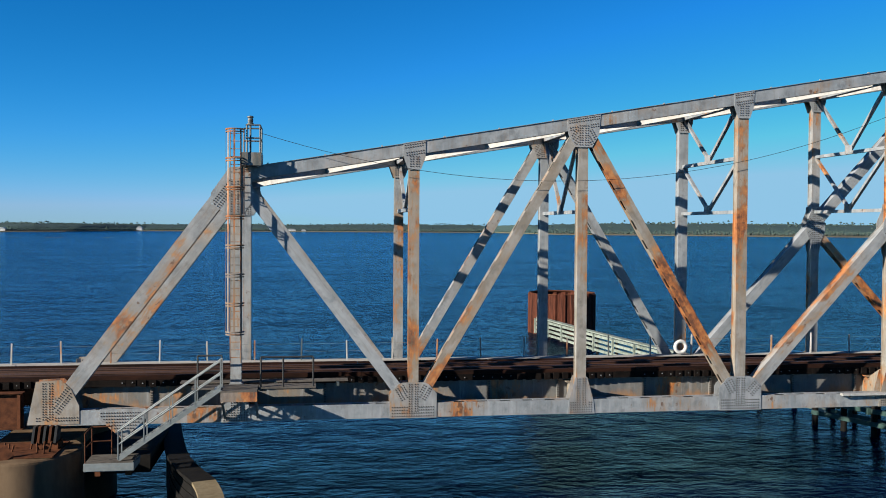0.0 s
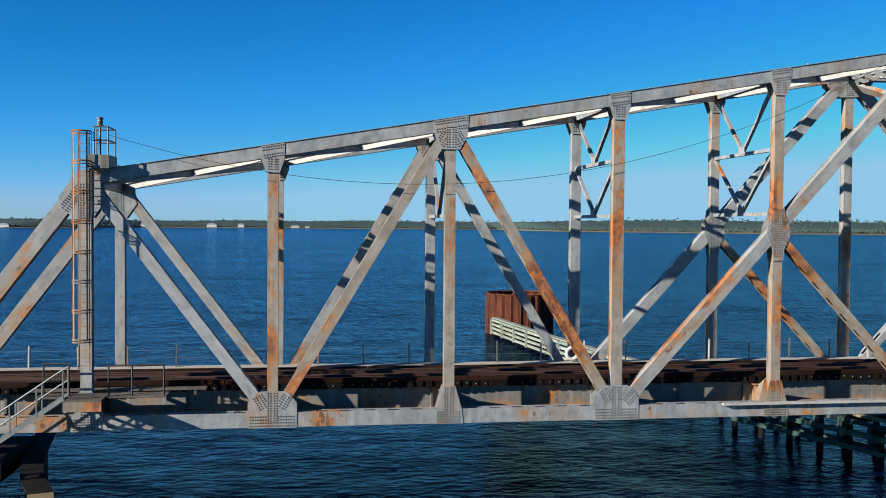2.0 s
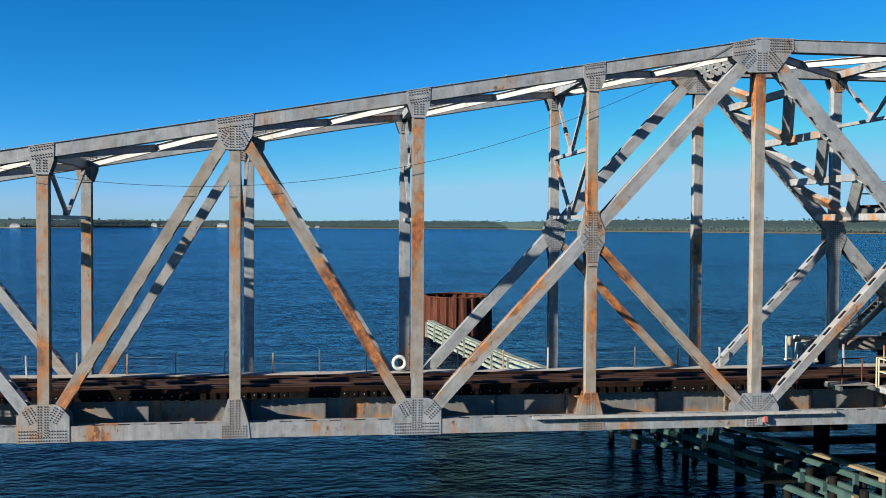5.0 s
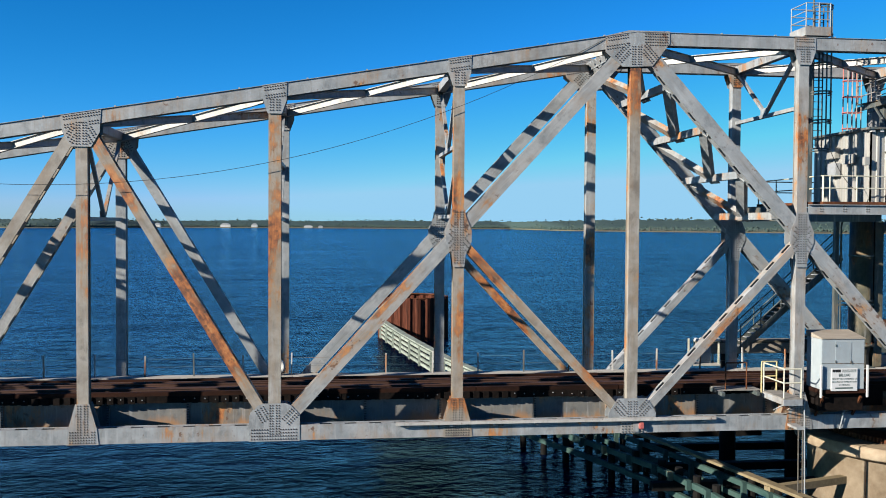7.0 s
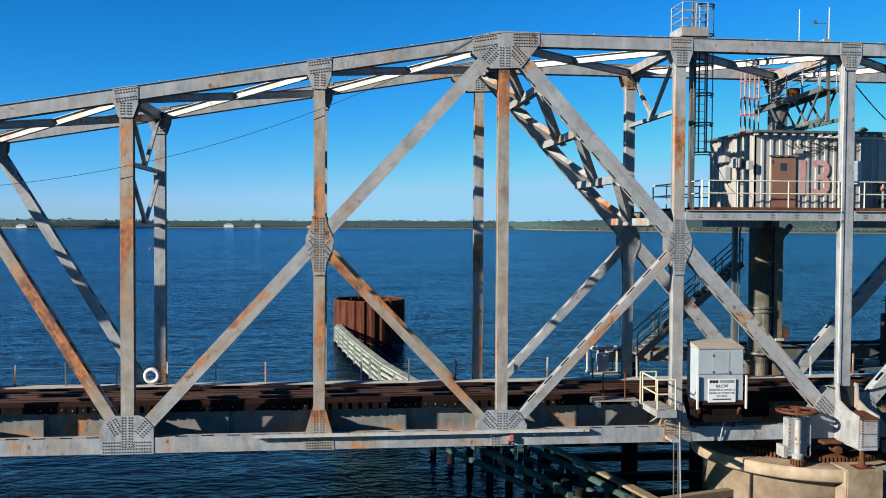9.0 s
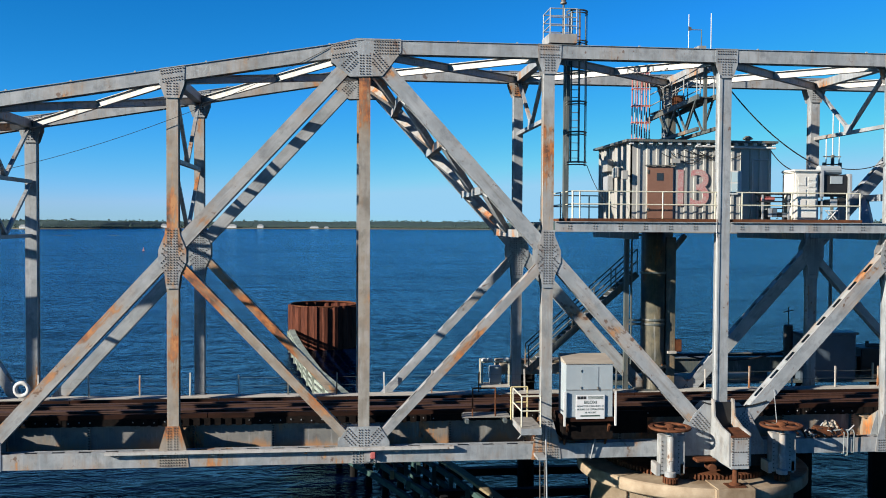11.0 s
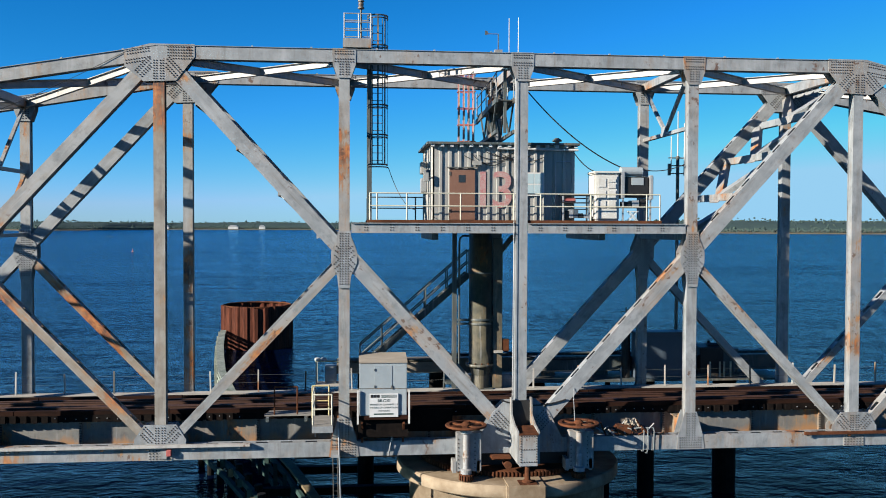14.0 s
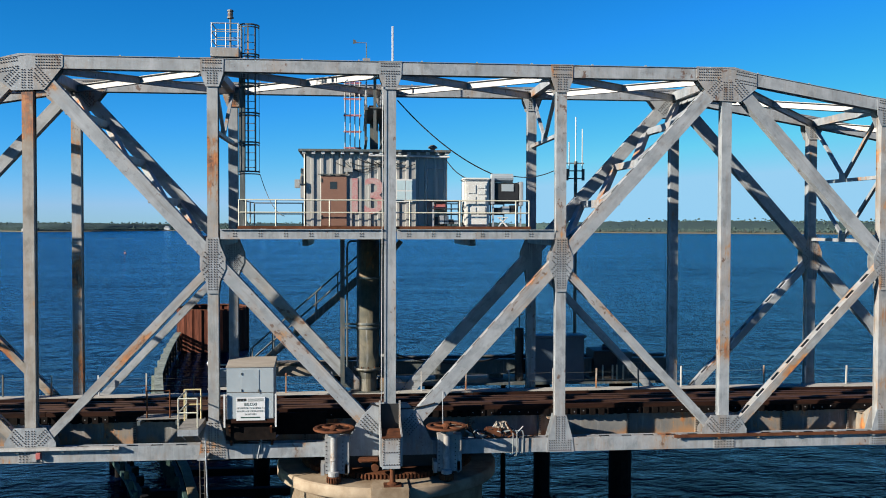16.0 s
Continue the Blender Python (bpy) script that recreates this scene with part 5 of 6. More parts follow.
for k in range(7):
    x, y, r = 3.55 + 0.28 * k, 0.02 + 0.05 * (k % 3), rr.uniform(0.07, 0.17)
    bm = B()
    add_tube(bm, [(x + r * math.cos(a) * (1 + 0.3 * (k % 2)), y + 0.1 * math.sin(2 * a + k), 4.58 + r * (1 + math.sin(a))) for a in [0.4 + 0.45 * q for q in range(12 - k % 4)]], 0.02, 6)
    part("hose", bm, (STAIR_GREY, RUST, BLACK)[k % 3], cl)
for k in range(3):
    hung("cable", cl, (3.2 + 0.2 * k, 0.0, 4.7 + 0.1 * k), (5.9 + 0.1 * k, 0.1, 4.58), 0.05 * k, 0.024, (STAIR_GREY, RUST, BLACK)[k], 12)
bm = B()
rows = [[bm.verts.new((4.3 + 0.08 * c, 0.1 + 0.06 * math.sin(2.3 * c + q), 4.9 + 0.07 * q + 0.05 * math.sin(1.7 * c))) for c in range(8)] for q in range(5)]
rows += [[bm.verts.new((v.co.x, v.co.y + 0.05, v.co.z)) for v in r] for r in rows[:5]]
for q in range(4):
    for c in range(7):
        bm.faces.new([rows[q][c], rows[q][c + 1], rows[q + 1][c + 1], rows[q + 1][c]])
        bm.faces.new([rows[q + 6][c], rows[q + 6][c + 1], rows[q + 5][c + 1], rows[q + 5][c]])
part("crumpled_sheet", bm, BEAM_GREY, cl)

bp = thing("bent_pipe", "thin bent steel pipe hooked over the chord", "pipe")
for p, q in (((-4.5, 0.2, 4.8), (-4.61, -0.15, 4.76)), ((-4.61, -0.15, 4.76), (-5.12, -0.15, 4.74)), ((-5.12, -0.15, 4.74), (-5.27, -0.1, 3.95))):
    rod("pipe", bp, p, q, 0.035, STEEL, 8)
ck = thing("slack_cable", "black cable looped across the pivot gusset", "cable")
hung("cable", ck, (-0.8, -0.04, 6.05), (1.83, -0.04, 6.05), 0.22, 0.03, BLACK, 12)
rp3 = thing("hanging_rope", "thin pale rope hanging from the diagonal", "rope")
hung("rope", rp3, (2.12, -0.03, 6.5), (2.12, -0.3, 5.25), 0.0, 0.014, GALV, 2)

# ---- sign box on its bracket ----
sb = thing("equipment_box", "pale blue grey metal cabinet with a sign beside the track", "cabinet")
block("body", sb, (-6.4, -0.62, 5.65), (-4.58, 0.55, 7.68), BOX_GREY, bevel=0.015)
bm = B()
vs = [bm.verts.new(p) for p in ((-6.42, -0.65, 7.68), (-4.56, -0.65, 7.68), (-4.56, 0.58, 7.68), (-6.42, 0.58, 7.68), (-6.42, -0.65, 7.72), (-4.56, -0.65, 7.72), (-4.56, 0.58, 7.93), (-6.42, 0.58, 7.93))]
for f in ((3, 2, 1, 0), (4, 5, 6, 7), (0, 1, 5, 4), (1, 2, 6, 5), (2, 3, 7, 6), (3, 0, 4, 7)):
    bm.faces.new([vs[k] for k in f])
part("roof", bm, BEAM_GREY, sb, "weathered tan sloping roof")
d = block("door", sb, (-5.82, -0.634, 6.72), (-5.15, -0.622, 7.58), BOX_GREY)
for x, z in ((-5.82, 7.42), (-5.82, 6.78), (-5.17, 6.76)):
    block("latch", d, (x - 0.02, -0.66, z - 0.04), (x + 0.02, -0.634, z + 0.05), DARK_STEEL)
block("latch", d, (-5.14, -0.66, 6.66), (-5.11, -0.634, 6.74), DARK_STEEL)
block("lower_panel", sb, (-6.38, -0.634, 5.68), (-4.6, -0.622, 6.70), BOX_GREY)
rod("strap", sb, (-6.41, -0.64, 6.71), (-4.57, -0.64, 6.69), 0.012, DARK_STEEL, 6)
for x in (-6.47, -4.5):
    bar("bollard", sb, (x, -0.72, 5.35), (x, -0.72, 6.65), 0.065, 0.065, WHITE, (1, 0, 0))
block("shelf", sb, (-6.5, -0.66, 5.5), (-4.5, 0.9, 5.65), DECK_RUST)
for k in range(5):
    bar("joist", sb, (-6.4 + 0.45 * k, 0.75, 5.0), (-6.35 + 0.45 * k, -0.3, 5.5), 0.08, 0.08, RUST, (1, 0, 0))
for x in (-6.3, -4.7):
    bar("brace", sb, (x, -0.6, 5.35), (x, 0.0, 4.5), 0.1, 0.08, RUST, (1, 0, 0))
block("skirt", sb, (-6.45, -0.45, 4.78), (-4.52, -0.38, 5.5), TIE)
block("end_skirt", sb, (-6.45, -0.37, 4.78), (-6.38, 1.2, 5.5), TIE)
# added dark board in place of the shade over the stringer behind
block("rear_skirt", sb, (-6.45, 1.2, 4.6), (-2.6, 1.28, 5.5), TIE)
sg = thing("channel_sign", "white notice board with dark lettering on the cabinet", "sign")
block("board", sg, (-6.02, -0.70, 5.61), (-4.92, -0.645, 6.51), SIGN_WHITE)


def letters(text, x, y, z, size, material, parent, name="lettering", bold=0.0):
    cu = bpy.data.curves.new(name, "FONT")
    cu.body, cu.size, cu.align_x, cu.extrude, cu.offset = text, size, "CENTER", 0.002, bold
    tmp = bpy.data.objects.new(name, cu)
    me = bpy.data.meshes.new_from_object(tmp)
    bpy.data.objects.remove(tmp)
    me.materials.clear()
    me.materials.append(material)
    o = new(name, me)
    o.matrix_local = pose(x, y, z, 90, 0, 0)
    o.parent = parent
    return o


letters("BILOXI", -5.47, -0.703, 6.19, 0.16, SIGN_INK, sg, bold=0.002)
letters("MONITOR CHANNEL 13", -5.47, -0.703, 6.06, 0.098, SIGN_INK, sg)
letters("HOURS OF OPERATION", -5.47, -0.703, 5.94, 0.098, SIGN_INK, sg)
letters("24 HOURS", -5.47, -0.703, 5.82, 0.098, SIGN_INK, sg)
block("ink_bar", sg, (-5.85, -0.704, 5.70), (-5.1, -0.70, 5.75), SIGN_INK)
for x0, x1 in ((-5.98, -5.87), (-5.86, -5.75), (-5.74, -5.63)):
    block("ink_bar", sg, (x0, -0.704, 6.36), (x1, -0.70, 6.47), BLACK)
for z in (6.37, 6.41, 6.45):
    block("ink_bar", sg, (-5.57, -0.704, z - 0.01), (-4.97, -0.70, z + 0.012), SIGN_INK)

# ---- small yellow-railed stand and ladder ----
GREY_PLANK = plain("bleached_grey_plank", (0.22, 0.21, 0.19), (0.36, 0.34, 0.31), 4.0, 0.85)
ys = thing("side_stand", "small plank stand hung on the truss side", "platform")
for k in range(8):
    block("plank", ys, (-8.2, -1.04 + 0.23 * k, 5.36), (-7.42, -0.825 + 0.23 * k, 5.41), GREY_PLANK)
block("fascia", ys, (-8.2, -1.06, 5.12), (-7.42, -1.02, 5.36), STEEL)
for x in (-8.2, -7.46):
    block("side_beam", ys, (x, -1.02, 5.14), (x + 0.04, 0.78, 5.36), STEEL)
for x in (-8.1, -7.5):
    bar("bracket", ys, (x, -0.9, 5.14), (x, -0.02, 4.75), 0.04, 0.04, STEEL, (1, 0, 0))
railing("cream_railing", "cream pipe railing round the side stand", [(-8.17, 0.7, 5.41), (-8.17, -1.0, 5.41), (-7.45, -1.0, 5.41)], 1.15, (0.6,), CREAM, 0.06, 0.03)
railing("yellow_railing", "faded orange yellow pipe railing behind the side stand", [(-8.25, 0.74, 5.3), (-7.6, 0.74, 5.3)], 1.3, (0.7,), YELLOW, 0.07, 0.03)
pw = thing("plank_landing", "bleached plank landing beside the ties", "walkway")
for k in range(3):
    block("plank", pw, (-10.15 + 0.06 * k, 0.8 + 0.3 * k, 5.40), (-8.26, 1.08 + 0.3 * k, 5.45), GREY_PLANK)
for x in (-10.0, -8.5):
    block("bearer", pw, (x - 0.06, 0.46, 5.24), (x + 0.06, 1.8, 5.40), DARK_STEEL)
railing("rusty_railing", "rusty brown pipe railing at the plank landing", [(-9.75, 0.85, 5.45), (-8.85, 0.85, 5.45)], 1.1, (), RUST, 0.06, 0.03)
sl = thing("access_ladder", "narrow weathered ladder and pale pole below the truss", "ladder")
for x in (-7.42, -7.24):
    bar("stile", sl, (x + 0.06, -0.72, -0.2), (x, -0.78, 4.1), 0.045, 0.03, OLD_PLANK, (1, 0, 0))
for k in range(14):
    rod("rung", sl, (-7.38 - 0.004 * k, -0.74, 0.1 + 0.3 * k), (-7.20 - 0.004 * k, -0.74, 0.1 + 0.3 * k), 0.014, OLD_PLANK, 6)
rod("pole", sl, (-7.05, -0.72, -0.2), (-7.2, -0.8, 5.2), 0.03, GALV)
block("hanger", sl, (-7.5, -0.8, 4.1), (-7.15, -0.03, 4.2), STEEL)
cp = thing("chord_conduit", "pale steel conduit clipped along the bottom chord", "conduit")
bar("pipe", cp, (-23.4, -0.13, 4.51), (-10.6, -0.13, 4.51), 0.10, 0.2, BRACE_WHITE)
for k in range(8):
    block("clip", cp, (-23 + 1.7 * k, -0.14, 4.36), (-22.9 + 1.7 * k, -0.02, 4.56), STEEL_RUSTY)
cp = thing("chord_conduit", "rusty steel conduit clipped along the bottom chord", "conduit")
bar("pipe", cp, (11.8, -0.12, 4.5), (28, -0.12, 4.5), 0.11, 0.12, RUST)
for k in range(9):
    block("clip", cp, (12 + 1.7 * k, -0.14, 4.36), (12.1 + 1.7 * k, -0.02, 4.56), STEEL_RUSTY)
ml = thing("marker_light", "small red marker light on the bottom chord", "lamp")
block("housing", ml, (-13.75, -0.2, 4.12), (-13.55, -0.03, 4.38), RED_PAINT, bevel=0.03)
block("plate", ml, (-13.98, -0.08, 4.0), (-13.75, -0.03, 4.36), STEEL_RUSTY)

# ---- far handrail posts with wires, life ring ----
FENCE_POST = painted_steel("rust_flecked_post_paint", (0.42, 0.41, 0.39), (0.55, 0.54, 0.51), 0.55)
fr = thing("wire_fence", "pale thin fence posts strung with wire along the walkway", "fence")
xs = [-61.18 + 2.096 * k for k in range(46)]
for k, x in enumerate(xs):
    h = 6.42 + 0.06 * math.sin(k * 3.7)
    bar("post", fr, (x, 5.86, 5.30), (x + 0.03 * math.sin(k * 2.1), 5.86, h), 0.06, 0.06, FENCE_POST if (k * 5) % 7 else DARK_STEEL, (1, 0, 0))
    block("bracket", fr, (x - 0.04, 4.96, 5.28), (x + 0.04, 6.17, 5.40), DARK_STEEL)
for z in (6.25, 5.9):
    for a, b in zip(xs, xs[1:]):
        hung("wire", fr, (a, 5.86, z), (b, 5.86, z), 0.03, 0.005, DARK_STEEL, 3)
lr = thing("life_ring", "white ring buoy leaning at the far rail", "life ring")
bm = B()
add_hoop(bm, (-28.25, 5.72, 5.87), 0.27, 0.09, 0, 360, 28, 10, "y")
part("ring", bm, WHITE, lr)

# ---- operator platform ----
op = thing("operator_platform", "grey steel platform with a rusty deck edge between trusses", "platform")
bm = B()
add_box(bm, (-6.72, 0.04, 12.70), (-0.27, 0.07, 13.06))
add_box(bm, (-6.72, -0.04, 12.68), (-0.27, 0.2, 12.71))
add_box(bm, (-6.72, -0.04, 13.05), (-0.27, 0.2, 13.08))
beam = part("edge_beam", bm, STEEL_CLEAN, op)
bm = B()
add_rivets(bm, [(-6.2 + 1.0 * k + o, 12.8 + 0.1 * q) for k in range(6) for o in (0, 0.1) for q in range(3)], 0.04, -1)
part("rivets", bm, RIVET, beam, kind="stuff")
bm = B()
add_box(bm, (0.27, 0.04, 12.70), (6.72, 0.07, 13.06))
add_box(bm, (0.27, -0.04, 12.68), (6.72, 0.2, 12.71))
add_box(bm, (0.27, -0.04, 13.05), (6.72, 0.2, 13.08))
beam = part("edge_beam", bm, STEEL_CLEAN, op)
bm = B()
add_rivets(bm, [(0.7 + 1.0 * k + o, 12.8 + 0.1 * q) for k in range(6) for o in (0, 0.1) for q in range(3)], 0.04, -1)
part("rivets", bm, RIVET, beam, kind="stuff")
for k in range(13):
    y = 0.5 + 0.44 * k
    block("deck_plank", op, (-6.05, y - 0.215, 13.09), (5.75, y + 0.215, 13.2), RUST)
block("deck_edge", op, (-6.05, 0.1, 13.09), (5.75, 0.27, 13.2), RUST)
for x in (-6.9, -3.4, 3.4, 6.9):
    block("cross_beam", op, (x - 0.12, 0.46, 12.4), (x + 0.12, 6.18, 13.05), DARK_STEEL)
PX = [-6.0, -5.72, -4.55, -2.42, -0.3, 0.8, 2.85, 5.15, 5.7]
railing("platform_railing", "cream pipe handrail along the operator platform", [(x, 0.2, 13.2) for x in PX], 1.05, (0.55,), CREAM, 0.06, 0.026)
railing("platform_railing", "cream pipe handrail at the platform end", [(-6.0, 0.25, 13.2), (-6.0, 2.2, 13.2), (-6.0, 4.2, 13.2), (-6.0, 5.9, 13.2)], 1.05, (0.55,), CREAM, 0.06, 0.026)
railing("platform_railing", "grey pipe handrail along the platform rear", [(x, 5.92, 13.2) for x in (-6.0, -3.8, -1.5, 0.8, 3.1, 5.6)], 1.05, (0.55,), DARK_STEEL, 0.06, 0.026)

# ---- operator cabin ----
cb = thing("operator_cabin", "weathered corrugated metal operator cabin with brown door", "cabin")
CX0, CX1, CY0, CY1, CZ0, CZ1 = -3.45, 2.38, 1.05, 5.5, 13.2, 16.25
bm = B()
add_box(bm, (CX0 + 0.06, CY0 + 0.06, CZ0), (CX1 - 0.06, CY1 - 0.06, CZ1))
part("core", bm, CABIN, cb)


def ribbed(x0, x1, pitch, place, z0, z1, name="wall_panel"):
    """Upright ribbed sheets along a line; place turns a distance along the wall and a standing-out into a point."""
    n = max(1, round((x1 - x0) / pitch))
    w = (x1 - x0) / n
    for k in range(n):
        s = x0 + w * k
        prof = [(s, 0.0), (s + 0.62 * w, 0.0), (s + 0.68 * w, 0.055), (s + 0.94 * w, 0.055), (s + w, 0.0)]
        bm = B()
        lo = [bm.verts.new((*place(a, o), z0)) for a, o in prof] + [bm.verts.new((*place(a, -0.06), z0)) for a, o in (prof[-1], prof[0])]
        hi = [bm.verts.new((*place(a, o), z1)) for a, o in prof] + [bm.verts.new((*place(a, -0.06), z1)) for a, o in (prof[-1], prof[0])]
        m = len(lo)
        for j in range(m):
            bm.faces.new([lo[j], lo[(j + 1) % m], hi[(j + 1) % m], hi[j]])
        bm.faces.new(hi)
        part(name, bm, CABIN, cb)


ribbed(CX0, CX1, 0.40, lambda a, o: (a, CY0 - o), CZ0, CZ1)
ribbed(CY0, CY1, 0.40, lambda a, o: (CX0 - o, a), CZ0, CZ1)
ribbed(CY0, CY1, 0.40, lambda a, o: (CX1 + o, a), CZ0, CZ1)
ribbed(CX0, CX1, 0.40, lambda a, o: (a, CY1 + o), CZ0, CZ1)
block("roof", cb, (CX0 - 0.25, CY0 - 0.3, CZ1), (CX1 + 0.15, CY1 + 0.2, CZ1 + 0.09), DARK_STEEL)
for k in range(16):
    x = CX0 - 0.1 + 0.39 * k
    block("rafter_end", cb, (x, CY0 - 0.24, CZ1 - 0.1), (x + 0.14, CY0 - 0.06, CZ1), WHITE)
rod("gutter", cb, (CX0 + 2.6, CY0 - 0.16, CZ1 - 0.14), (CX1 + 0.1, CY0 - 0.16, CZ1 - 0.18), 0.05, WHITE)
d = block("door", cb, (-2.78, CY0 - 0.12, 13.22), (-1.75, CY0 - 0.06, 15.28), DOOR_BROWN)
block("door_window", d, (-2.42, CY0 - 0.127, 14.72), (-2.14, CY0 - 0.12, 15.02), DOOR_GLASS)
block("hinge", d, (-2.8, CY0 - 0.14, 15.0), (-2.74, CY0 - 0.12, 15.15), DARK_STEEL)
block("hinge", d, (-2.8, CY0 - 0.14, 13.5), (-2.74, CY0 - 0.12, 13.65), DARK_STEEL)
block("drip_cap", d, (-2.9, CY0 - 0.2, 15.3), (-1.65, CY0 - 0.06, 15.34), DARK_STEEL)
w = block("window_frame", cb, (0.25, CY0 - 0.1, 14.2), (1.1, CY0 - 0.05, 15.15), WHITE)
for z0, z1 in ((14.26, 14.64), (14.70, 15.09)):
    for x0, x1 in ((0.31, 0.66), (0.69, 1.04)):
        block("pane", w, (x0, CY0 - 0.108, z0), (x1, CY0 - 0.1, z1), GLASS)
block("lamp_box", cb, (-1.85, CY0 - 0.22, 15.42), (-1.5, CY0 - 0.06, 15.6), CABIN)
for k, (ch, x) in enumerate((("1", -1.42), ("3", -0.62))):
    letters(ch, x, CY0 - 0.068, 13.75, 2.05, RED_FADED, cb, "painted_number", 0.02)
# conduits and slack wires over the front wall
rr = random.Random(3)
for k in range(6):
    x = -2.2 + 0.3 * k
    hung("wall_wire", cb, (x, CY0 - 0.09, 15.75 + 0.25 * rr.random()), (x + 1.2 + rr.random(), CY0 - 0.09, 15.55 + 0.4 * rr.random()), 0.12 + 0.2 * rr.random(), 0.016, BLACK, 8)
rod("conduit", cb, (1.55, CY0 - 0.1, 13.3), (1.55, CY0 - 0.1, 15.6), 0.022, GALV)
rod("conduit", cb, (1.55, CY0 - 0.1, 15.6), (2.2, CY0 - 0.1, 15.6), 0.022, GALV)
bm = B()
add_lathe(bm, (1.9, 2.2), [(0.1, CZ1 + 0.08), (0.1, CZ1 + 0.25), (0.2, CZ1 + 0.28), (0.2, CZ1 + 0.33), (0.08, CZ1 + 0.42)], 14)
part("roof_vent", bm, DARK_STEEL, cb)
# fittings on the end wall
block("wall_unit", cb, (CX0 - 0.25, 2.0, 14.9), (CX0 - 0.06, 2.75, 15.3), CABIN, bevel=0.02)
block("wall_unit", cb, (CX0 - 0.3, 3.2, 14.4), (CX0 - 0.06, 3.9, 15.0), GALV, bevel=0.02)
block("wall_unit", cb, (CX0 - 0.3, 3.3, 15.2), (CX0 - 0.06, 4.2, 15.7), CABIN, bevel=0.02)
ac = thing("wall_meter", "white meter box hung on the cabin corner", "meter")
block("box", ac, (CX0 - 0.4, 0.8, 14.75), (CX0 - 0.18, 1.0, 15.1), CABIN, bevel=0.015)
rod("bracket", ac, (CX0 - 0.35, 0.95, 14.9), (CX0 + 0.05, 1.12, 14.9), 0.03, GALV)

# ---- things on the platform ----
pt = thing("portable_toilet", "white plastic portable toilet on the platform", "toilet")
block("body", pt, (3.05, 0.42, 13.2), (4.08, 1.45, 15.1), TOILET, bevel=0.06)
dd = block("door", pt, (3.14, 0.385, 13.28), (3.98, 0.42, 15.0), TOILET, bevel=0.012)
for x0, x1, z0, z1 in ((3.2, 3.52, 14.55, 14.9), (3.6, 3.92, 14.75, 14.9), (3.6, 3.92, 14.5, 14.7), (3.2, 3.52, 14.1, 14.42), (3.6, 3.92, 14.1, 14.42), (3.2, 3.52, 13.7, 14.0), (3.6, 3.92, 13.7, 14.0)):
    block("raised_panel", dd, (x0, 0.36, z0), (x1, 0.386, z1), TOILET, bevel=0.01)
bm = B()
add_box(bm, (3.0, 0.38, 15.08), (4.12, 1.5, 15.2))
bmesh.ops.bevel(bm, geom=bm.edges[:], offset=0.05, segments=2, affect="EDGES")
part("roof", bm, TOILET, pt)
gs = thing("generator_stand", "dark machine under a grey rolled tarp on a stand", "generator")
block("housing", gs, (4.3, 0.5, 14.15), (5.35, 1.3, 15.0), BLACK, bevel=0.05)
block("side_panel", gs, (4.15, 0.42, 14.1), (4.32, 1.35, 15.2), GALV, bevel=0.03)
block("side_panel", gs, (5.35, 0.42, 14.05), (5.5, 1.35, 15.05), GALV, bevel=0.03)
bm = B()
add_rod(bm, (4.2, 0.7, 15.2), (5.1, 0.75, 15.2), 0.19, 14)
part("rolled_tarp", bm, BOX_GREY, gs, "grey rolled tarpaulin")
block("blue_sheet", gs, (4.6, 0.47, 14.65), (5.1, 0.5, 14.95), BOX_GREY)
for x in (4.25, 5.4):
    for y in (0.5, 1.25):
        bar("leg", gs, (x, y, 13.2), (x, y, 14.15), 0.06, 0.06, GALV, (1, 0, 0))
block("shelf", gs, (4.2, 0.45, 13.72), (5.45, 1.3, 13.78), DARK_STEEL)
for k in range(3):
    block("crate", gs, (4.3 + 0.36 * k, 0.55, 13.78), (4.58 + 0.36 * k, 1.1, 13.98 + 0.05 * k), BLACK if k != 1 else GALV)
sw = thing("folding_seat", "small white metal folding seat", "seat")
block("seat", sw, (4.45, 0.32, 13.55), (4.85, 0.62, 13.59), WHITE)
for p, q in (((4.47, 0.35, 13.2), (4.8, 0.35, 13.56)), ((4.83, 0.35, 13.2), (4.5, 0.35, 13.56)), ((4.47, 0.6, 13.2), (4.8, 0.6, 13.56)), ((4.83, 0.6, 13.2), (4.5, 0.6, 13.56))):
    rod("leg", sw, p, q, 0.02, WHITE, 6)
tb = thing("work_table", "black work bench beside the cabin", "table")
block("tabletop", tb, (1.7, 0.45, 14.2), (2.95, 1.0, 14.26), BLACK)
for x in (1.78, 2.87):
    for y in (0.5, 0.95):
        bar("leg", tb, (x, y, 13.2), (x, y, 14.2), 0.06, 0.06, GALV, (1, 0, 0))
tbx = thing("tool_box", "red metal tool box on the work bench", "tool box")
block("body", tbx, (1.82, 0.5, 13.94), (2.3, 0.85, 14.07), RED_PAINT, bevel=0.02)
block("lid", tbx, (1.82, 0.5, 14.075), (2.3, 0.85, 14.11), RED_PAINT, bevel=0.015)
block("lower_shelf", tb, (1.75, 0.47, 13.9), (2.92, 0.98, 13.94), BLACK)
rr = random.Random(12)
for k in range(5):
    x = 1.85 + 0.2 * k
    block("crate", tb, (x, 0.55, 13.3), (x + 0.17, 0.9, 13.45 + 0.3 * rr.random()), (BLACK, GALV, DARK_BLUE)[k % 3])

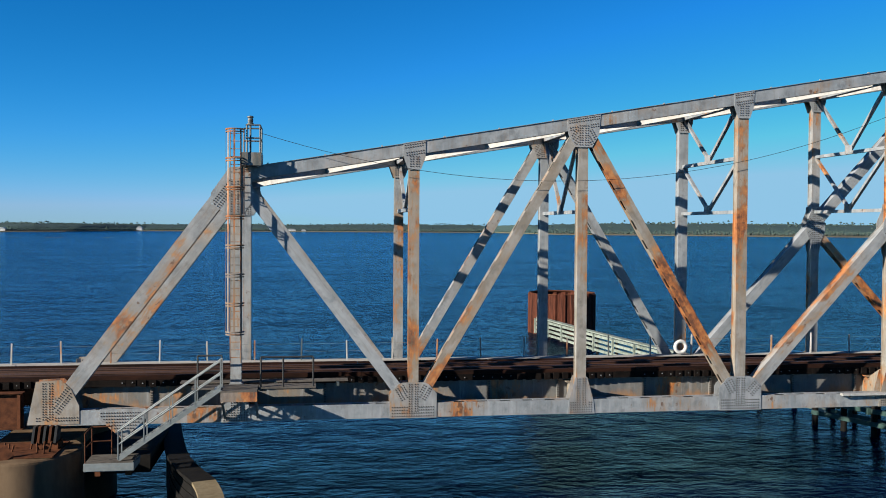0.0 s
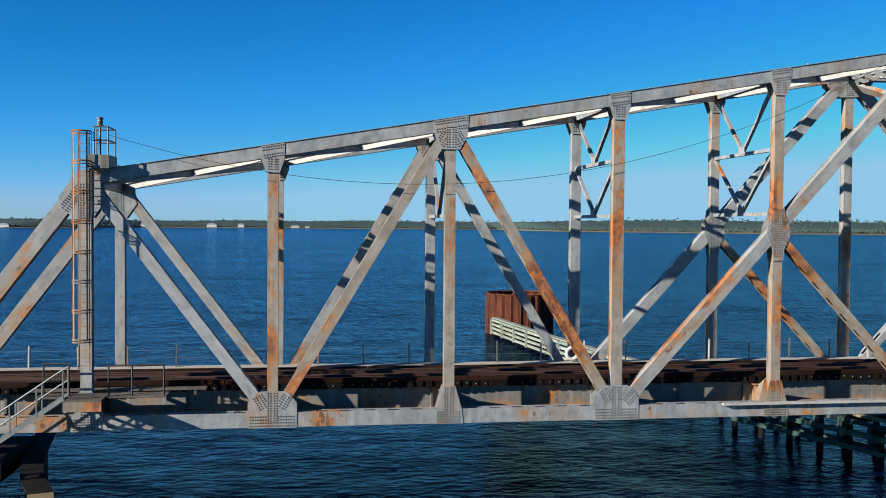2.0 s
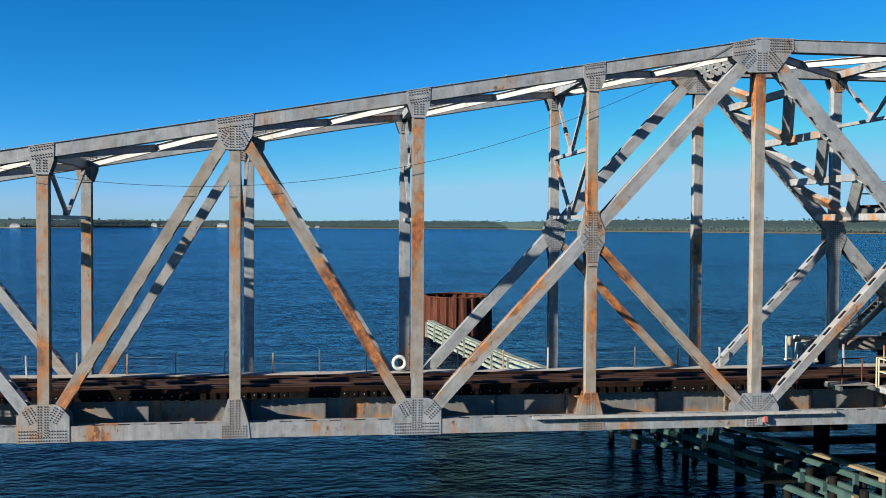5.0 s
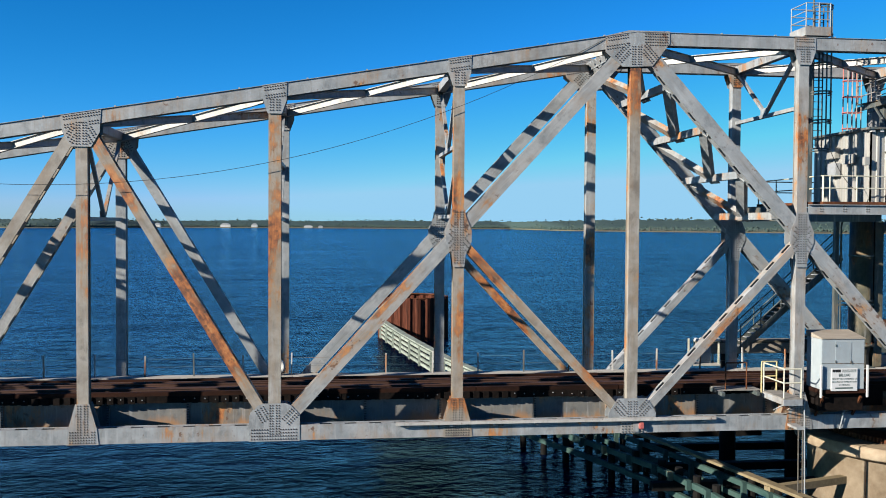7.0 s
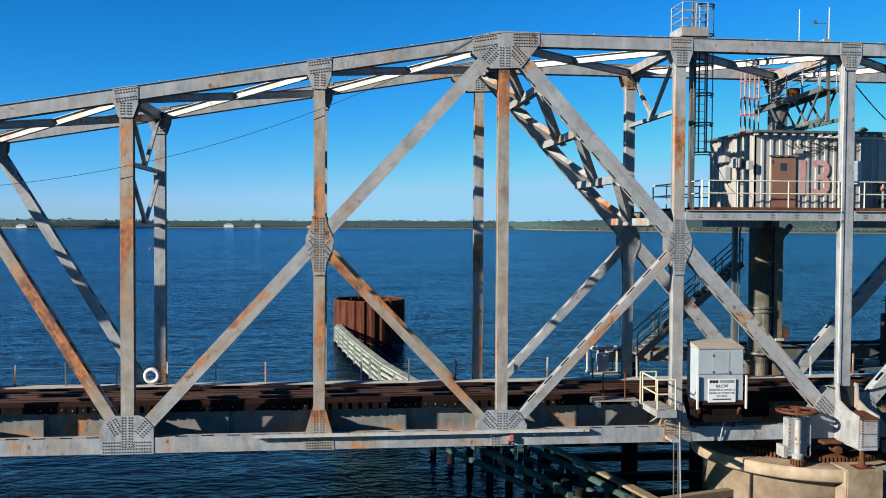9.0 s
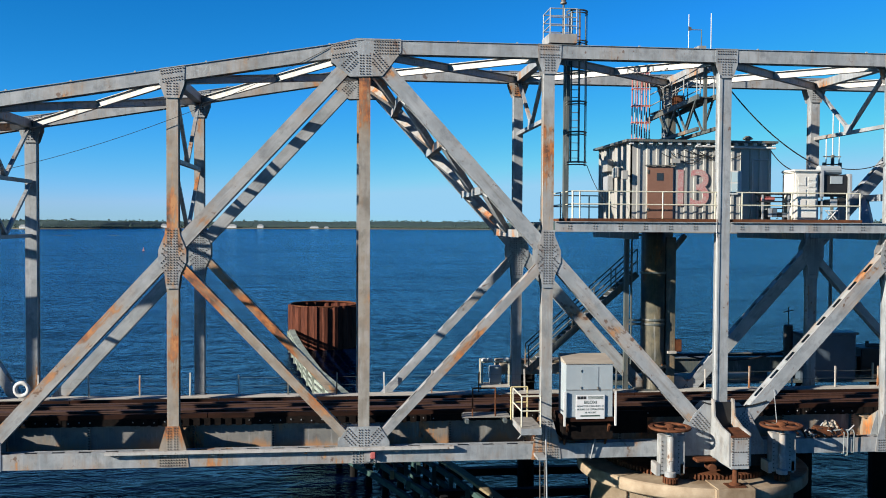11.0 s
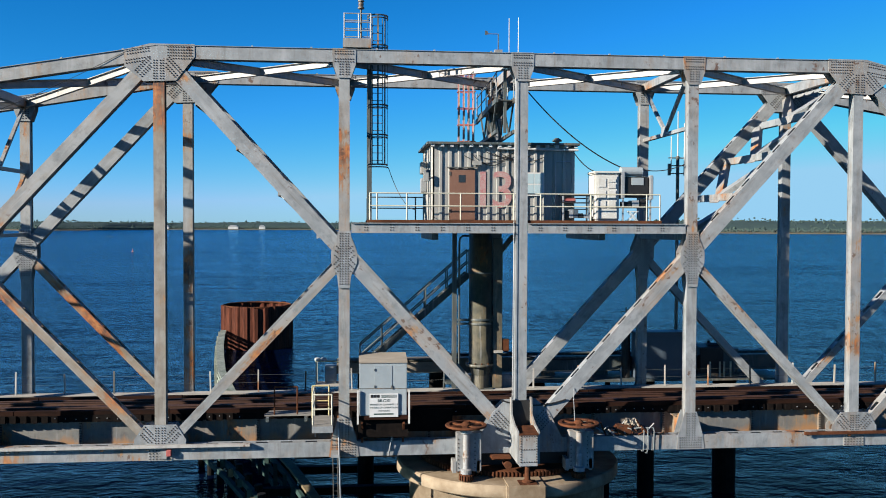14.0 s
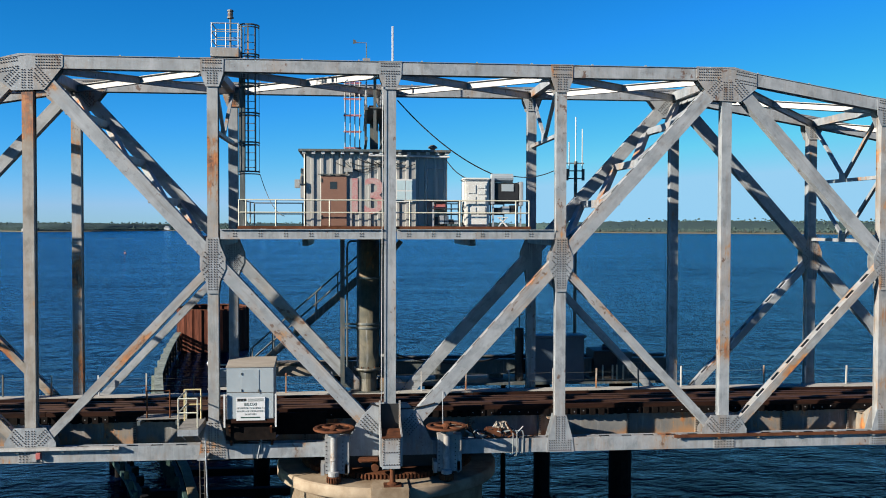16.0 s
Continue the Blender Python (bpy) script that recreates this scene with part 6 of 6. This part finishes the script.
# ---- ladder tower, catwalk and masts above the cabin ----
lad = caged_ladder("dark grey caged ladder to the truss top", -5.68, 1.35, 15.4, 21.3, 15.4, DARK_STEEL, 0.40)
bar("post", lad, (-6.0, 1.4, 13.2), (-6.0, 1.4, 19.8), 0.2, 0.2, DARK_STEEL, (1, 0, 0))
tp = thing("top_stand", "railed maintenance stand on the truss top", "platform")
block("base", tp, (-7.05, -0.1, 19.84), (-5.95, 1.2, 20.2), STEEL_RUSTY, bevel=0.01)
for p, q in (((-7.0, -0.05), (-5.95, -0.05)), ((-7.0, -0.05), (-7.0, 1.15)), ((-7.0, 1.15), (-5.95, 1.15))):
    for h in (0.3, 0.62, 0.95):
        rod("rail", tp, (*p, 20.2 + h), (*q, 20.2 + h), 0.022, GALV)
for p in ((-7.0, -0.05), (-6.45, -0.05), (-5.97, -0.05), (-7.0, 1.15), (-5.97, 1.15)):
    rod("post", tp, (*p, 20.2), (*p, 21.17), 0.024, GALV)
nav_light(-6.35, 0.55, 20.2, 21.75)
rm = thing("red_mast", "rusty red lattice ladder mast behind the cabin", "mast")
for x in (-1.85, -1.62, -1.4, -1.18):
    for y in (5.55, 5.95):
        rod("pole", rm, (x, y, 16.3), (x, y, 19.9), 0.028, RED_PAINT if y > 5.7 else STEEL_RUSTY, 6)
for k in range(5):
    z = 16.8 + 0.75 * k
    for p, q in (((-1.9, 5.55), (-1.12, 5.55)), ((-1.9, 5.95), (-1.12, 5.95)), ((-1.9, 5.55), (-1.9, 5.95)), ((-1.12, 5.55), (-1.12, 5.95))):
        rod("ring", rm, (*p, z), (*q, z), 0.024, RED_PAINT, 6)
cw = thing("catwalk", "dark braced steel catwalk hung across the truss top", "catwalk")
for x in (-0.95, -0.25):
    bar("bearer", cw, (x, 0.45, 18.0), (x, 6.4, 17.75), 0.2, 0.1, DARK_STEEL, (1, 0, 0))
    bar("bottom_chord", cw, (x, 0.45, 16.75), (x, 5.2, 16.65), 0.14, 0.1, DARK_STEEL, (1, 0, 0))
    for k in range(2):
        y = 0.6 + 2.2 * k
        bar("brace", cw, (x, y, 18.0), (x, y + 1.1, 16.75), 0.09, 0.06, DARK_STEEL, (1, 0, 0))
        bar("brace", cw, (x, y + 1.1, 16.75), (x, y + 2.2, 17.9), 0.09, 0.06, DARK_STEEL, (1, 0, 0))
    for h in (0.55, 1.05):
        rod("handrail", cw, (x, 0.5, 18.05 + h), (x, 6.3, 17.8 + h), 0.025, STEEL)
    for k in range(5):
        y = 0.6 + 1.4 * k
        rod("rail_post", cw, (x, y, 18.0), (x, y, 19.05), 0.025, STEEL)
block("floor", cw, (-0.95, 0.5, 17.98), (-0.25, 6.3, 18.02), DARK_STEEL)
block("winch", cw, (-0.85, 3.2, 18.02), (-0.4, 3.7, 18.45), RUST, bevel=0.06)
bar("column", cw, (-0.55, 4.6, 16.34), (-0.55, 4.6, 18.2), 0.36, 0.36, DARK_STEEL, (1, 0, 0))
bar("hanger", cw, (-0.6, 0.62, 16.7), (-0.6, 0.62, 19.2), 0.12, 0.12, DARK_STEEL, (1, 0, 0))
for x, y, top in ((0.27, 4.7, 22.2), (0.2, 2.05, 21.65)):
    an = thing("whip_antenna", "thin white whip antenna above the truss", "antenna", "whip antennas")
    rod("whip", an, (x, y, 19.6), (x, y, top), 0.02, WHITE)
    rod("bracket", an, (0.0, y, 19.62), (x + 0.03, y, 19.62), 0.03, DARK_STEEL)
    bm = B()
    add_lathe(bm, (x, y), [(0.05, 19.58), (0.05, 19.9), (0.03, 19.92)], 8)
    part("base", bm, DARK_STEEL, an)
wv = thing("wind_vane", "small weather vane on a short pole", "weather vane")
rod("pole", wv, (-0.95, 0.2, 19.84), (-0.95, 0.2, 20.55), 0.02, DARK_STEEL)
rod("arm", wv, (-1.4, 0.2, 20.55), (-0.95, 0.2, 20.55), 0.016, DARK_STEEL)
bm = B()
add_prism(bm, [(-1.48, 20.5), (-1.34, 20.53), (-1.36, 20.64), (-1.48, 20.68)], 0.19, 0.21)
part("vane", bm, DARK_STEEL, wv)
block("base", wv, (-1.1, 0.08, 19.82), (-0.8, 0.32, 19.92), STEEL)
pc = thing("power_cable", "black power cable drooping to the cabin roof", "cable")
hung("cable", pc, (0.3, 0.35, 18.3), (4.3, 0.8, 15.36), 0.35, 0.026, BLACK)
hung("cable", pc, (2.35, 1.0, 15.95), (3.7, 0.8, 15.2), 0.3, 0.022, BLACK)
hung("cable", pc, (4.9, 0.8, 15.35), (6.75, 0.3, 15.5), 0.18, 0.02, BLACK)
dc = thing("drop_cable", "pale cable hanging down the centre post", "cable")
hung("cable", dc, (-0.3, -0.05, 18.8), (-0.36, -0.06, 5.9), 0.0, 0.012, WHITE, 6)
hung("cable", dc, (-5.25, 1.0, 15.3), (-4.2, 0.3, 13.6), 0.4, 0.014, BLACK, 10)

# ---- column, stair and service deck behind the span ----
tc = thing("support_column", "dark steel column stained tan under the operator platform", "column")
bm = B()
add_lathe(bm, (-0.79, 5.95), [(0.66, 6.5), (0.66, 6.62), (0.53, 6.64), (0.53, 12.7)], 32)
rp2 = part("round_post", bm, COLUMN_PAINT, tc)
rp2.data.polygons.foreach_set("use_smooth", [len(p.vertices) == 4 and abs(p.normal.z) < 0.1 for p in rp2.data.polygons])
block("square_post", tc, (-0.24, 5.7, 5.5), (0.2, 6.12, 12.4), COLUMN_PAINT, bevel=0.015)
for z in (8.42, 8.62, 10.75):
    bm = B()
    add_lathe(bm, (-0.79, 5.95), [(0.56, z), (0.57, z + 0.02), (0.57, z + 0.08), (0.56, z + 0.1)], 32)
    part("collar", bm, DARK_STEEL, tc)
for k in range(12):
    a = 2 * math.pi * k / 12
    rod("flange_bolt", tc, (-0.79 + 0.6 * math.cos(a), 5.95 + 0.6 * math.sin(a), 6.62), (-0.79 + 0.6 * math.cos(a), 5.95 + 0.6 * math.sin(a), 6.7), 0.03, RUST, 6)
bm = B()
add_lathe(bm, (-0.79, 5.95), [(0.42, 5.5), (0.40, 6.1), (0.50, 6.5)], 24)
part("pedestal", bm, COLUMN_PAINT, tc)
block("base_plate", tc, (-1.6, 5.55, 5.47), (-0.26, 6.35, 5.53), DARK_STEEL)
block("switch_box", tc, (0.22, 5.7, 7.2), (0.52, 6.0, 7.75), RUST, bevel=0.02)
block("bracket_shelf", tc, (-0.2, 5.5, 7.15), (0.2, 5.69, 7.25), WALKWAY)
bar("thin_post", tc, (-1.98, 6.1, 5.3), (-1.98, 6.1, 12.7), 0.2, 0.2, DARK_STEEL, (1, 0, 0))
bm = B()
add_tube(bm, [(-1.76, 6.05, 6.6), (-1.76, 6.05, 12.2), (-1.72, 6.05, 12.4), (-1.6, 6.05, 12.5), (-1.2, 6.05, 12.5)], 0.045, 8)
part("conduit", bm, DARK_STEEL, tc)
for z in (8.45, 8.62):
    bar("tie", tc, (-1.95, 6.05, z), (-1.2, 5.95, z), 0.09, 0.06, DARK_STEEL)
bar("strut", tc, (0.1, 6.1, 11.7), (0.75, 6.1, 12.5), 0.22, 0.2, DARK_STEEL)

s2 = thing("rear_stairway", "dark green steel stairs up to the operator platform", "stairs")
a, b = Vector((-6.3, 7.2, 6.22)), Vector((-1.2, 7.2, 10.68))
for y in (6.95, 7.7):
    bar("stringer", s2, (a.x, y, a.z), (b.x, y, b.z), 0.3, 0.06, DARK_STEEL)
    for h in (0.6, 1.15):
        rod("handrail", s2, (a.x, y, a.z + h), (b.x, y, b.z + h), 0.032, DARK_STEEL)
    for k in range(6):
        p = a.lerp(b, k / 5)
        rod("post", s2, (p.x, y, p.z), (p.x, y, p.z + 1.15), 0.03, DARK_STEEL)
for k in range(22):
    p = a.lerp(b, (k + 0.5) / 22)
    block("tread", s2, (p.x - 0.13, 6.98, p.z + 0.02), (p.x + 0.13, 7.67, p.z + 0.06), STEEL)
sd = thing("service_deck", "grey steel girder deck on piles behind the span", "platform")
for y in (8.4, 9.8):
    bm = B()
    add_box(bm, (-2.25, y - 0.03, 5.85), (14.8, y + 0.03, 6.5))
    add_box(bm, (-2.25, y - 0.18, 6.5), (14.8, y + 0.18, 6.55))
    add_box(bm, (-2.25, y - 0.18, 5.8), (14.8, y + 0.18, 5.85))
    part("girder", bm, DARK_STEEL, sd)
    block("timber_beam", sd, (-7.4, y - 0.2, 5.84), (-2.3, y + 0.2, 6.36), BEAM_GREY, "weathered pale timber beam", bevel=0.03)
rod("pipe", sd, (-7.4, 8.32, 6.44), (-2.5, 8.32, 6.44), 0.085, COLUMN_PAINT, 10)
block("deck", sd, (-2.25, 7.3, 5.42), (14.8, 10.6, 5.52), DARK_STEEL)
for x in (0.2, 3.0, 5.7):
    block("stub_post", sd, (x - 0.35, 8.7, 5.52), (x + 0.35, 9.3, 5.8), DARK_STEEL)
for x, r in ((-6.0, 0.4), (-2.5, 0.4), (2.5, 0.4), (6.1, 0.13), (8.1, 0.42), (12.2, 0.58)):
    bm = B()
    add_lathe(bm, (x, 8.9), [(r, -6), (r, 5.84 if x < -2.3 else 5.42)], 18)
    if x < -2.3:
        block("cap_beam", sd, (x - 0.2, 8.2, 5.62), (x + 0.2, 10.0, 5.84), DARK_PILE)
    part("steel_post", bm, DARK_PILE, sd)
tf = thing("transformer_cabinet", "dark blue grey equipment cabinet behind the track", "cabinet")
block("body", tf, (7.1, 7.4, 5.52), (9.9, 8.25, 7.7), DARK_BLUE, bevel=0.03)
block("roof", tf, (7.0, 7.3, 7.7), (10.0, 8.3, 7.82), DARK_BLUE, bevel=0.02)
g2 = thing("generator_skid", "dark generator skid with pale stub posts", "generator")
block("body", g2, (10.55, 8.0, 5.52), (11.75, 9.6, 6.95), BLACK, bevel=0.04)
block("radiator", g2, (11.8, 8.1, 5.6), (12.55, 9.4, 6.85), DARK_STEEL, bevel=0.03)
block("skid", g2, (10.4, 7.9, 5.52), (13.0, 9.7, 5.66), DARK_STEEL)
for x in (10.9, 11.4, 11.62, 11.95):
    bar("stub_post", g2, (x, 7.6, 5.52), (x, 7.6, 6.3), 0.07, 0.07, CREAM, (1, 0, 0))
rod("exhaust", g2, (11.3, 8.8, 6.9), (11.3, 8.8, 7.2), 0.09, BLACK)
bm = B()
add_rod(bm, (11.1, 8.5, 7.0), (11.9, 8.5, 7.0), 0.12, 12)
part("muffler", bm, BLACK, g2)
for k in range(7):
    rod("guard_bar", g2, (12.1 + 0.14 * k, 7.8, 5.66), (12.1 + 0.14 * k, 7.8, 6.35), 0.018, DARK_STEEL, 6)
rod("guard_rail", g2, (12.0, 7.8, 6.35), (13.0, 7.8, 6.35), 0.02, DARK_STEEL, 6)
bp = thing("black_pile", "thick black pile standing behind the track", "pile")
bm = B()
add_lathe(bm, (6.75, 8.0), [(0.22, 5.52), (0.22, 8.1), (0.18, 8.14)], 16)
part("shaft", bm, BLACK, bp)
rod("spindle", bp, (6.75, 8.0, 8.1), (6.75, 8.0, 9.0), 0.03, DARK_STEEL)
rod("cross_arm", bp, (6.5, 8.0, 8.75), (7.0, 8.0, 8.85), 0.025, DARK_STEEL)
am = thing("antenna_mast", "dark radio mast with white whip antennas", "mast")
rod("mast", am, (10.1, 10.2, 5.5), (10.1, 10.2, 16.6), 0.09, DARK_STEEL)
for k, (dx, z0, z1) in enumerate(((0.0, 16.3, 18.9), (-0.35, 15.8, 17.6), (0.35, 15.9, 18.3))):
    rod("whip", am, (10.1 + dx, 10.2, z0), (10.1 + dx, 10.2, z1), 0.028, WHITE)
for z in (15.7, 16.1, 16.5):
    rod("cross_arm", am, (9.6, 10.2, z), (10.55, 10.2, z), 0.03, DARK_STEEL)
for x in (9.65, 10.5):
    block("radio_head", am, (x - 0.06, 10.12, 15.6), (x + 0.06, 10.28, 16.2), DARK_STEEL)
ul = thing("utility_stand", "cluttered utility stand with pale lamps behind the track", "utility stand")
for x in (-8.35, -7.1):
    for y in (7.6, 8.3):
        bar("leg", ul, (x, y, 5.4), (x, y, 6.6), 0.07, 0.07, CREAM, (1, 0, 0))
block("shelf", ul, (-8.4, 7.5, 5.36), (-7.05, 8.4, 5.45), WALKWAY)
block("cabinet", ul, (-7.95, 7.8, 5.45), (-7.4, 8.2, 6.3), BOX_GREY, bevel=0.03)
rod("rail", ul, (-8.4, 7.55, 6.55), (-7.05, 7.55, 6.55), 0.04, CREAM)
for x in (-8.3, -8.0, -7.2):
    bm = B()
    add_lathe(bm, (x, 7.55), [(0.05, 6.55), (0.14, 6.6), (0.14, 6.7), (0.05, 6.74)], 10)
    part("lamp", bm, WHITE, ul)
sc = thing("slack_cable", "black slack cable behind the track", "cable")
hung("cable", sc, (0.1, 7.2, 7.15), (6.7, 7.9, 6.95), 0.55, 0.04, BLACK)

# ---- houses and low islet on the far shore ----
def shore_house(x, w, h, label):
    y = shore_y(x) + 12
    t = thing("shore_house", label, "house", "shore houses")
    block("wall", t, (x - w / 2, y, 0.4), (x + w / 2, y + 9, h * 0.6), WHITE)
    bm = B()
    add_prism(bm, [(x - w / 2 - 0.5, h * 0.6), (x + w / 2 + 0.5, h * 0.6), (x + w * 0.25, h), (x - w * 0.25, h)], y - 0.5, y + 9.5)
    part("roof", bm, GALV, t)
    for k in range(3):
        wx = x - w / 2 + w * (k + 0.5) / 3
        block("window", t, (wx - 0.7, y - 0.1, h * 0.25), (wx + 0.7, y - 0.004, h * 0.45), GLASS)


for x, w, h in ((-252, 20, 9.0), (-192, 12, 9.0), (-80, 18, 6), (-54, 9, 5), (-386, 11, 9), (-540, 16, 7)):
    shore_house(x, w, h, "white house among trees on the far shore")

# ---- marker in the open bay ----
buoy = thing("marker_buoy", "small red marker buoy floating in the bay", "buoy")
bm = B()
add_lathe(bm, (-107.6, 402.0), [(0.0, WL - 0.3), (0.45, WL - 0.25), (0.5, WL + 0.2), (0.28, WL + 0.5), (0.0, WL + 0.55)], 14)
part("float", bm, RED_PAINT, buoy)
rod("mast", buoy, (-107.6, 402.0, WL + 0.5), (-107.6, 402.0, WL + 1.6), 0.08, RED_PAINT)
